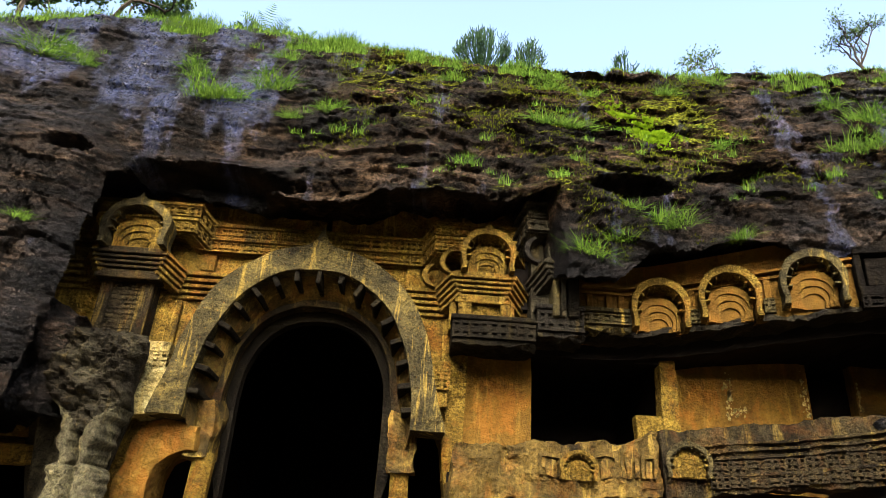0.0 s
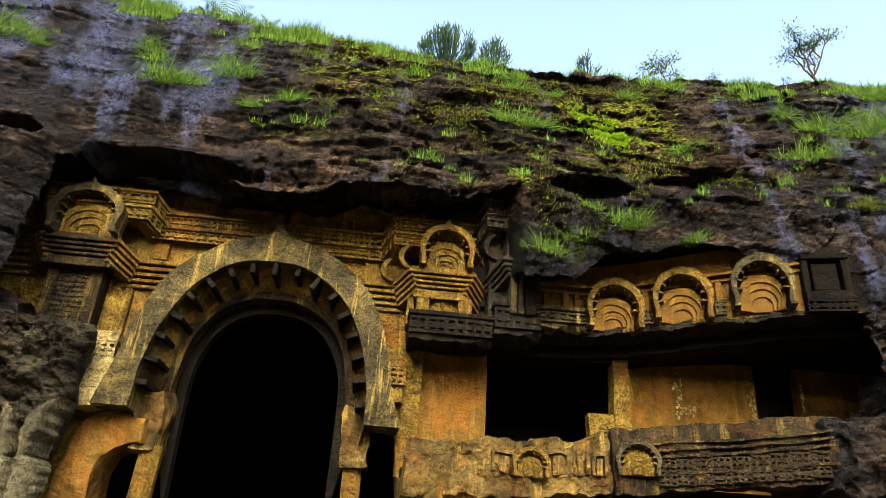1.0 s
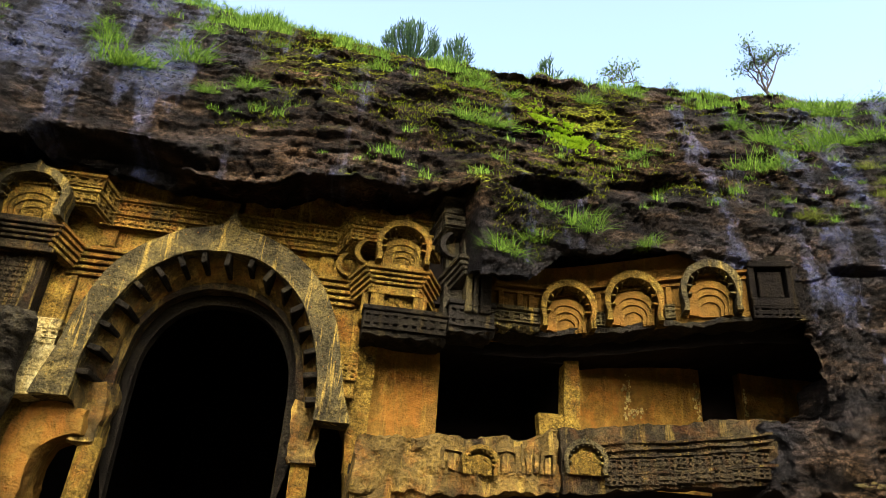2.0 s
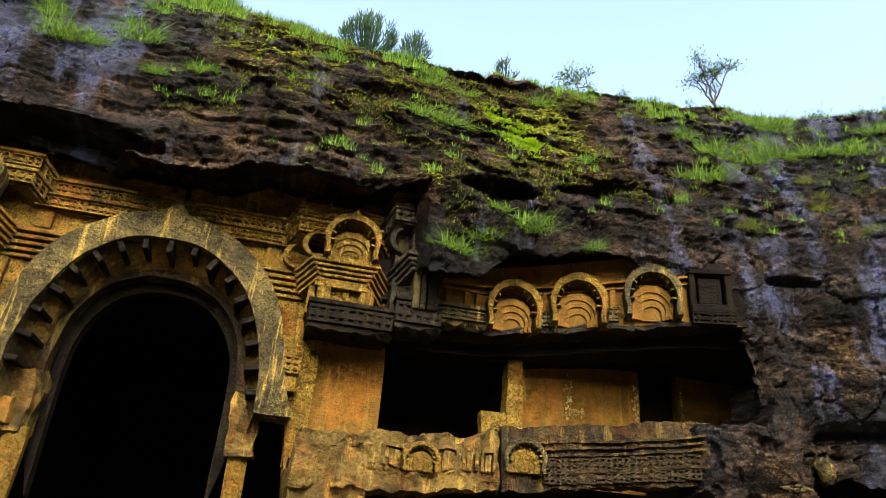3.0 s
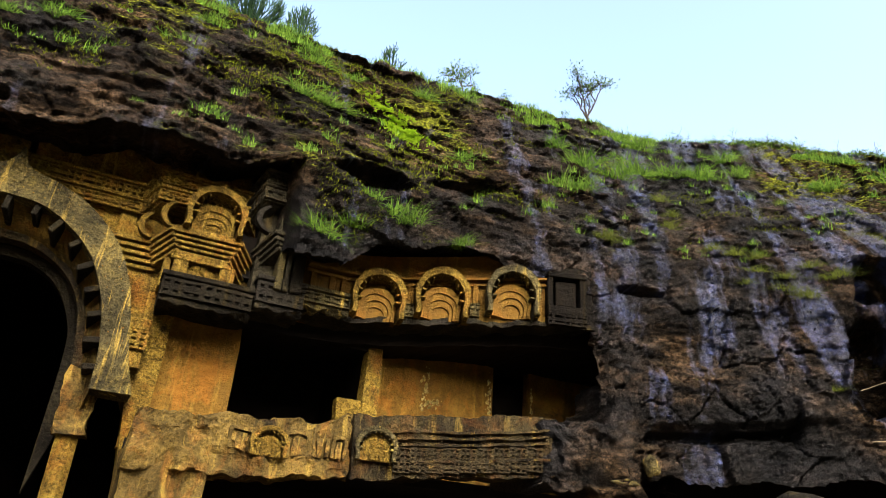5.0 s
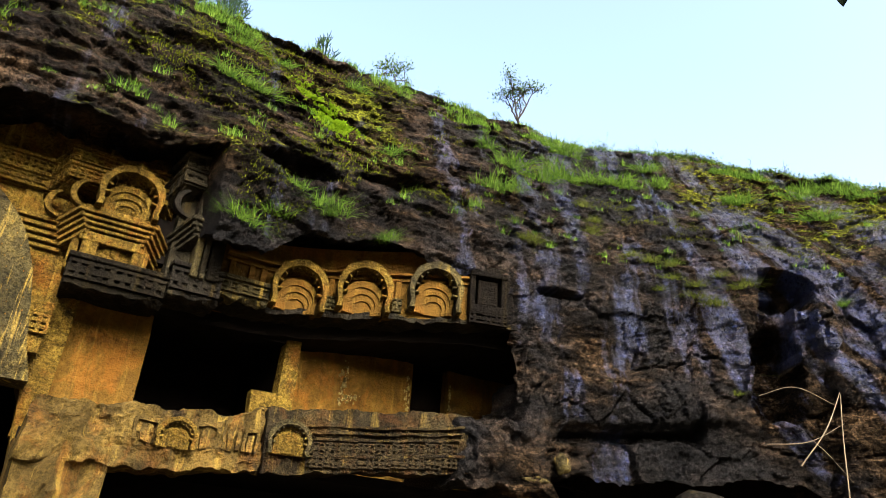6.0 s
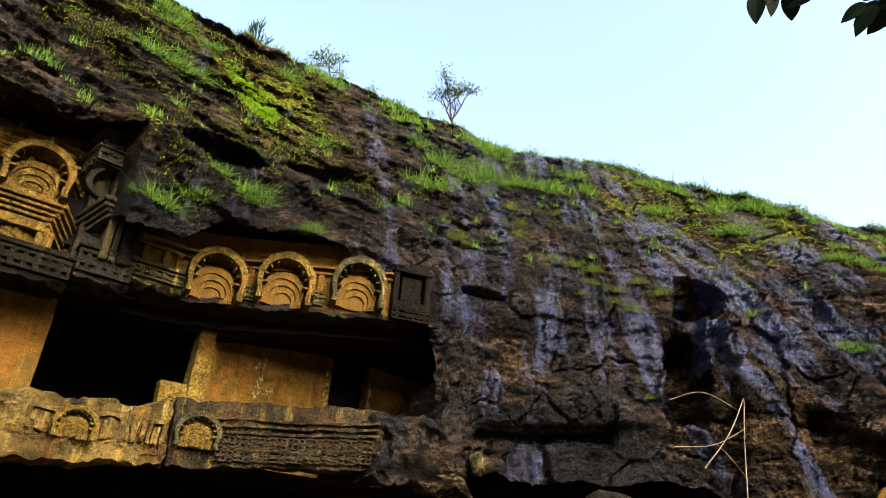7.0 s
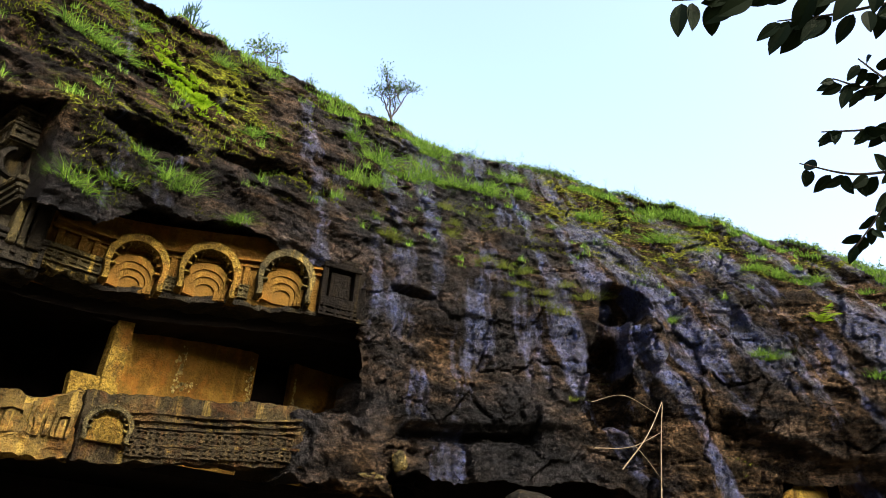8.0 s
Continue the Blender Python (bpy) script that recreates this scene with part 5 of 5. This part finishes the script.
def spurge(s, v, width, height, n, seed):
    """A succulent bush of many upright forking stems."""
    r = random.Random(seed)
    ob = thing("spurge_bush", on_cliff(s, v), "dense grey-green succulent bush of upright forked stems on the brow", "bush", "succulent bushes")
    for k in range(n):
        a, q = r.uniform(0, 6.283), math.sqrt(r.random())
        x, y = math.cos(a) * q * width / 2, math.sin(a) * q * width / 2
        h = height * (1.0 - 0.45 * q * q) * r.uniform(0.8, 1.1)
        bm = bmesh.new()
        tube(bm, [(x * 0.2, y * 0.2, -0.1), (x * 0.75, y * 0.75, h * 0.35), (x * 1.0, y * 1.0, h * 0.7), (x * 1.02, y * 1.02, h)], 0.013, 0.010)
        for j in range(6):
            b = r.uniform(0, 6.283)
            u = r.uniform(0.4, 0.95)
            tube(bm, [(x * 0.9, y * 0.9, h * u), (x * 0.95 + 0.07 * math.cos(b), y * 0.95 + 0.07 * math.sin(b), h * u + 0.05), (x + 0.10 * math.cos(b), y + 0.10 * math.sin(b), h * u + 0.15)], 0.011, 0.007)
        part("stem", bm, SPURGE, ob)


spurge(0.62, 13.25, 1.5, 1.3, 110, 1)
spurge(1.98, 13.35, 0.8, 0.95, 34, 2)
spurge(4.25, 13.7, 0.75, 0.75, 16, 3)


def limb(bm, tips, r, start, way, length, radius, depth):
    pts = [start]
    d = way.normalized()
    for i in range(4):
        d = (d + Vector((r.uniform(-1, 1), r.uniform(-1, 1), r.uniform(-0.5, 0.7))) * 0.42).normalized()
        pts.append(pts[-1] + d * length / 4)
    tube(bm, pts, radius, radius * 0.6)
    if depth == 0:
        tips += pts[2:]
        return
    for k in range(r.choice((2, 3))):
        side = Vector((r.uniform(-1, 1), r.uniform(-1, 1), r.uniform(-0.1, 0.9)))
        limb(bm, tips, r, pts[-1 - (k > 1)], d * 0.6 + side, length * r.uniform(0.6, 0.8), radius * 0.6, depth - 1)


def small_tree(name, s, v, height, radius, depth, leaves, leaf, seed, label, category, group="", mat=BUSHLEAF, sink=0.05, forks=0):
    r = random.Random(seed)
    ob = thing(name, on_cliff(s, v) - Vector((0, 0, sink)), label, category, group)
    bm = bmesh.new()
    tips = []
    if forks:
        # low forking, twisted limbs that spread to a broad, open crown
        tube(bm, [(0, 0, -0.1), (0.05, 0, height * 0.1), (-0.03, 0.02, height * 0.22)], radius, radius * 0.8)
        for k in range(forks):
            a = 6.283 * k / forks + 0.4
            limb(bm, tips, r, Vector((-0.03, 0.02, height * 0.2)), Vector((math.cos(a) * 0.75, math.sin(a) * 0.6, 0.9)), height * 0.34, radius * 0.62, depth - 1)
    else:
        limb(bm, tips, r, Vector((0, 0, 0)), Vector((0.1, 0, 1)), height * 0.42, radius, depth)
    part("trunk", bm, BARK, ob)
    vv, ff = [], []
    for t in tips:
        for k in range(leaves):
            c = t + Vector((r.gauss(0, 1), r.gauss(0, 1), r.gauss(0, 0.7))) * leaf * 1.3
            a = Vector((r.uniform(-1, 1), r.uniform(-1, 1), r.uniform(-0.5, 1))).normalized() * leaf
            b = a.orthogonal().normalized() * leaf * 0.35
            i = len(vv)
            vv += [tuple(c), tuple(c + a * 0.5 + b), tuple(c + a), tuple(c + a * 0.5 - b)]
            ff.append((i, i + 1, i + 2, i + 3))
    crown = new("crown", mesh_of("crown", vv, ff, mat))
    crown.parent = ob
    return ob


small_tree("gnarled_tree", 10.2, 14.3, 1.75, 0.055, 4, 10, 0.085, 11, "small gnarled tree with a twisted pale trunk and sparse leaves", "tree", forks=4)
small_tree("shrub", 6.15, 13.6, 1.5, 0.03, 3, 8, 0.09, 5, "leafy shrub on the grassy brow", "shrub", "shrubs")
small_tree("shrub", 5.7, 13.6, 1.0, 0.025, 2, 12, 0.09, 6, "leafy shrub on the grassy brow", "shrub", "shrubs")
small_tree("shrub", 9.3, 14.0, 0.5, 0.015, 2, 10, 0.06, 8, "low leafy shrub on the grassy brow", "shrub", "shrubs")
small_tree("shrub", 12.2, 14.6, 0.95, 0.012, 3, 1, 0.04, 9, "thin bare-twigged shrub on the grassy brow", "shrub", "shrubs")
for place, tall in ((12.9, 0.5), (13.6, 0.7), (14.6, 0.45), (15.4, 0.75), (16.2, 0.5), (17.0, 0.6)):
    small_tree("weed", place, 13.9 - 0.42 * max(0.0, place - 15), tall, 0.008, 2, 1, 0.03, int(place * 10), "thin dry weed standing on the grassy brow", "weed", "weeds on the brow")
small_tree("shrub", 7.4, 13.9, 0.4, 0.015, 2, 10, 0.06, 10, "low leafy shrub on the grassy brow", "shrub", "shrubs")
small_tree("shrub", -9.7, 13.6, 1.6, 0.03, 3, 26, 0.09, 31, "dense dark shrub under the trees on the brow", "shrub", "shrubs")
small_tree("shrub", -8.4, 14.3, 1.3, 0.03, 3, 26, 0.09, 32, "dense dark shrub under the trees on the brow", "shrub", "shrubs")
small_tree("broad_tree", -10.4, 13.2, 3.0, 0.09, 4, 60, 0.10, 21, "dark broad-leaved tree on the brow of the cliff", "tree", "trees on the brow")
small_tree("broad_tree", -8.9, 14.3, 2.7, 0.08, 4, 60, 0.10, 22, "dark broad-leaved tree on the brow of the cliff", "tree", "trees on the brow")


def fern(s, v, n, length, mat, seed, label, name="fern"):
    r = random.Random(seed)
    ob = thing(name, on_cliff(s, v), label, "fern", "ferns")
    for k in range(n):
        a = 6.283 * k / n + r.uniform(-0.3, 0.3)
        out = Vector((math.cos(a), math.sin(a), 0))
        vv, ff = [], []
        L = length * r.uniform(0.7, 1.1)
        rise = r.uniform(0.7, 1.2)
        side = Vector((-out.y, out.x, 0))
        for i in range(12):
            u = (i + 1) / 12
            c = out * L * u * 0.75 + Vector((0, 0, L * (rise * u - 0.55 * u * u)))
            w = L * 0.24 * math.sin(math.pi * min(u * 0.85 + 0.12, 1)) + 0.01
            for sg in (-1, 1):
                j = len(vv)
                tip = c + side * sg * w + out * 0.04
                vv += [tuple(c - out * 0.02), tuple(c + out * 0.02), tuple(tip)]
                ff.append((j, j + 1, j + 2))
        ob2 = new("frond", mesh_of("frond", vv, ff, mat))
        ob2.parent = ob


fern(-5.4, 14.6, 11, 0.95, GRASS, 3, "tall green fern with arching fronds on the brow")
fern(-4.4, 14.5, 8, 0.5, GRASS, 4, "green fern with arching fronds on the brow")
fern(20.6, 8.0, 9, 0.62, BRIGHT, 5, "bright green fern growing from the slope")
fern(-5.9, 14.5, 8, 0.5, BUSHLEAF, 6, "green fern with arching fronds on the brow")


def leafy_twig(pts, n, size, seed, label):
    """A hanging twig with broad pointed leaves."""
    r = random.Random(seed)
    ob = thing("leafy_branch", pts[0], label, "branch", "hanging branches")
    o = Vector(pts[0])
    line = [Vector(p) - o for p in curve(pts, 8)]
    bm = bmesh.new()
    tube(bm, line, 0.022, 0.008)
    part("twig", bm, BARK, ob)
    for k in range(n):
        u = (k + 0.6) / n
        c = line[min(int(u * (len(line) - 1)), len(line) - 2)]
        along = (line[-1] - line[0]).normalized()
        d = (along * r.uniform(0.0, 0.9) + Vector((r.uniform(-0.5, 0.5), r.uniform(-0.5, 0.7), r.uniform(-1.0, 0.1)))).normalized()
        up = Vector((-0.75 + r.uniform(-0.5, 0.5), -0.2 + r.uniform(-0.5, 0.5), -0.6 + r.uniform(-0.4, 0.4)))
        side = d.cross(up).normalized()
        nrm = side.cross(d)
        L = size * r.uniform(0.7, 1.15)
        bm = bmesh.new()
        rows = []
        for i in range(9):
            w = L * 0.25 * math.sin(math.pi * (i / 8) ** 0.8) ** 0.8 if 0 < i < 8 else 0.002
            p = c + d * (0.05 + L * i / 8) - nrm * L * 0.10 * (i / 8) ** 2
            rows.append([bm.verts.new(p - side * w + nrm * w * 0.25), bm.verts.new(p), bm.verts.new(p + side * w + nrm * w * 0.25)])
        for a, b in zip(rows, rows[1:]):
            for i in (0, 1):
                bm.faces.new((a[i], a[i + 1], b[i + 1], b[i]))
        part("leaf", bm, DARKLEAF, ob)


TWIG = "twig with broad pointed leaves, painted near-black as a silhouette against the sky"
leafy_twig([(7.63, 1.23, 7.5), (7.42, 2.05, 7.62), (7.2, 2.61, 7.72)], 13, 0.40, 1, TWIG)
leafy_twig([(7.36, 1.53, 7.77), (6.92, 2.69, 7.99), (6.46, 3.53, 8.13)], 16, 0.44, 2, TWIG)
leafy_twig([(7.97, 1.48, 6.90), (7.95, 1.99, 6.85), (7.76, 2.31, 7.03)], 15, 0.24, 3, TWIG)
leafy_twig([(8.27, 1.66, 6.43), (8.19, 2.13, 6.46), (8.03, 2.61, 6.56)], 14, 0.25, 4, TWIG)
leafy_twig([(8.52, 1.82, 5.98), (8.37, 2.44, 6.06), (8.12, 2.94, 6.30)], 13, 0.27, 5, TWIG)
leafy_twig([(8.29, 1.78, 6.38), (8.60, 2.29, 5.69), (8.71, 2.69, 5.31)], 24, 0.24, 6, TWIG)
leafy_twig([(8.16, 1.59, 6.61), (7.97, 1.82, 6.85), (7.74, 2.01, 7.14)], 15, 0.21, 7, TWIG)


# ---- loose things on the rock ----
def cane(pts, r, label):
    ob = thing("dry_cane", pts[0], label, "dry branch", "dry canes")
    bm = bmesh.new()
    tube(bm, [Vector(p) - Vector(pts[0]) for p in curve(pts, 6)], r, r * 0.5)
    part("stalk", bm, STRAW, ob)


def off_cliff(s, v, out):
    x, y, nx, ny = plan_at(np.array(s))
    return (float(x + nx * out), float(y + ny * out), v)


cane([off_cliff(15.3, 4.1, 0.35), off_cliff(15.9, 4.9, 0.5), off_cliff(16.5, 6.0, 0.3)], 0.017, "pale dry cane leaning across a rock niche")
cane([off_cliff(16.15, 3.4, 0.4), off_cliff(16.25, 5.0, 0.45), off_cliff(16.55, 6.6, 0.2)], 0.015, "pale dry cane standing before a rock niche")
cane([off_cliff(14.7, 5.65, 0.1), off_cliff(15.4, 5.8, 0.4), off_cliff(16.25, 5.45, 0.3)], 0.010, "thin dry cane bowed across a rock niche")
cane([off_cliff(14.7, 4.55, 0.2), off_cliff(15.5, 4.6, 0.45), off_cliff(16.35, 5.05, 0.35)], 0.011, "thin dry cane lying across a rock niche")
cane([off_cliff(15.7, 4.9, -0.2), off_cliff(15.9, 4.4, 0.3), off_cliff(16.3, 3.8, 0.4)], 0.007, "thin dry cane hanging in a rock niche")


def build_guardian():
    """A broken guardian relief, worn to lumps, on the pier beside the hall."""
    v, f = [], []
    zs, us = np.linspace(2.0, 5.2, 90), np.linspace(0, 1, 60)
    left = lambda z: float(np.interp(z, [2.0, 2.75, 2.8, 3.2, 3.5, 4.1, 4.7, 5.2], [-6.7, -6.75, -6.6, -6.72, -6.75, -7.15, -7.35, -7.5]))
    right = lambda z: float(np.interp(z, [2.0, 2.7, 2.78, 3.1, 3.7, 3.85, 4.4, 5.0, 5.2], [-5.66, -5.7, -5.95, -5.9, -5.78, -5.68, -5.76, -5.62, -5.75]))
    hem = lambda u: 3.8 - 0.55 * max(0.0, 1 - abs(u - 0.52) / 0.42)
    for z in zs:
        for u in us:
            x = left(z) + (right(z) - left(z)) * u
            x += 0.08 * noise.noise((u * 2.0, z * 3.0, 5)) + 0.05 * noise.noise((u * 5, z * 9, 6))
            d = 0.35 * abs(2 * u - 1) ** 8
            big = 0.16 * noise.noise((x * 1.3, 4, z * 1.3))
            fine = 0.05 * noise.noise((x * 7, 1, z * 7)) + 0.03 * noise.noise((x * 16, 1, z * 16))
            if z > hem(u):
                cell = noise.voronoi(Vector((x * 2.6, 0.0, z * 2.9)))[0]
                knob = noise.voronoi(Vector((x * 6.5, 3.0, z * 7.0)))[0]
                d += 0.26 * cell[0] + 0.18 * knob[0] - 0.16 + 2.4 * fine
                if z > 4.72:
                    d += 0.07 * (math.sin(x * 24 + z) > 0.3) * (math.sin(z * 30) > 0) - 0.05
                # folded arms over the chest
                for ax, az, bx, bz in ((-7.0, 4.5, -6.3, 3.95), (-5.8, 4.45, -6.4, 4.0), (-6.9, 4.55, -6.5, 4.62)):
                    w = min(1.0, max(0.0, ((x - ax) * (bx - ax) + (z - az) * (bz - az)) / ((bx - ax) ** 2 + (bz - az) ** 2)))
                    d -= 0.13 * math.exp(-(math.hypot(x - ax - w * (bx - ax), z - az - w * (bz - az)) / 0.09) ** 2)
            elif z > 2.72:
                leg = min(abs(u - 0.27), abs(u - 0.76)) / 0.25
                d += 0.06 + 0.42 * min(1.0, leg) ** 3 + 0.3 * fine
            else:
                d += 0.02 + 0.22 * math.exp(-((u - 0.52) / 0.05) ** 2) + fine
            v.append((x, 12.85 + d + big + 1.6 * max(0.0, z - 5.0), z))
    n = len(us)
    for i in range(len(zs) - 1):
        for j in range(n - 1):
            k = i * n + j
            f.append((k, k + 1, k + n + 1, k + n))
    k = len(v)
    for z in (zs[0], zs[-1]):
        for x in (left(z), right(z)):
            v.append((x * 1.14, 14.6, z))
    f += [tuple([k, k + 1] + [n - 1 - j for j in range(n)]), tuple([k + 3, k + 2] + [(len(zs) - 1) * n + j for j in range(n)])]
    f += [tuple([k + 2, k] + [i * n for i in range(len(zs))]), tuple([k + 1, k + 3] + [i * n + n - 1 for i in range(len(zs) - 1, -1, -1)])]
    me = mesh_of("guardian_relief", v, f, FIGURE, False)
    me.materials.append(STONE)
    for p in me.polygons:
        u = (p.center.x - left(p.center.z)) / (right(p.center.z) - left(p.center.z))
        p.material_index = int(p.center.z < hem(u) and p.index < len(f) - 4)
    ob = new("guardian_relief", me)
    tagged(ob, "broken sooty figure relief with pale stumps on a rock pier", "relief")


build_guardian()


def boulder(name, at, size, mat, seed, label):
    bm = bmesh.new()
    bmesh.ops.create_icosphere(bm, subdivisions=3, radius=1)
    for v in bm.verts:
        n = v.co.copy()
        v.co *= 1 + 0.35 * noise.noise(n * 1.4 + Vector((seed, 0, 0))) + 0.12 * noise.noise(n * 4 + Vector((0, seed, 0)))
        v.co = Vector((v.co.x * size[0], v.co.y * size[1], v.co.z * size[2]))
    ob = part(name, bm, mat)
    ob.location = at
    tagged(ob, label, "rock")


boulder("rock_knob", off_cliff(10.0, 3.75, 0.05), (0.14, 0.2, 0.22), ARCHROCK, 3, "pale broken rock knob under the ledge")
boulder("rock_knob", off_cliff(9.35, 3.35, 0.05), (0.35, 0.25, 0.10), ARCHROCK, 5, "pale broken rock lip over the lower cave")
boulder("drip_rock", off_cliff(20.4, 3.9, -1.5), (1.3, 0.4, 0.5), OCHRE, 12, "yellow dripstone at the back of a low cave")
boulder("fallen_block", off_cliff(13.2, 3.0, 0.2), (0.9, 0.6, 0.45), GREY, 9, "grey block at the mouth of the lower cave")

for ob in scene.objects:
    if ob.name.split(".")[0] in ("fence_relief", "lattice", "fence_tier", "plinth_fence"):
        ob["kind"] = "stuff"
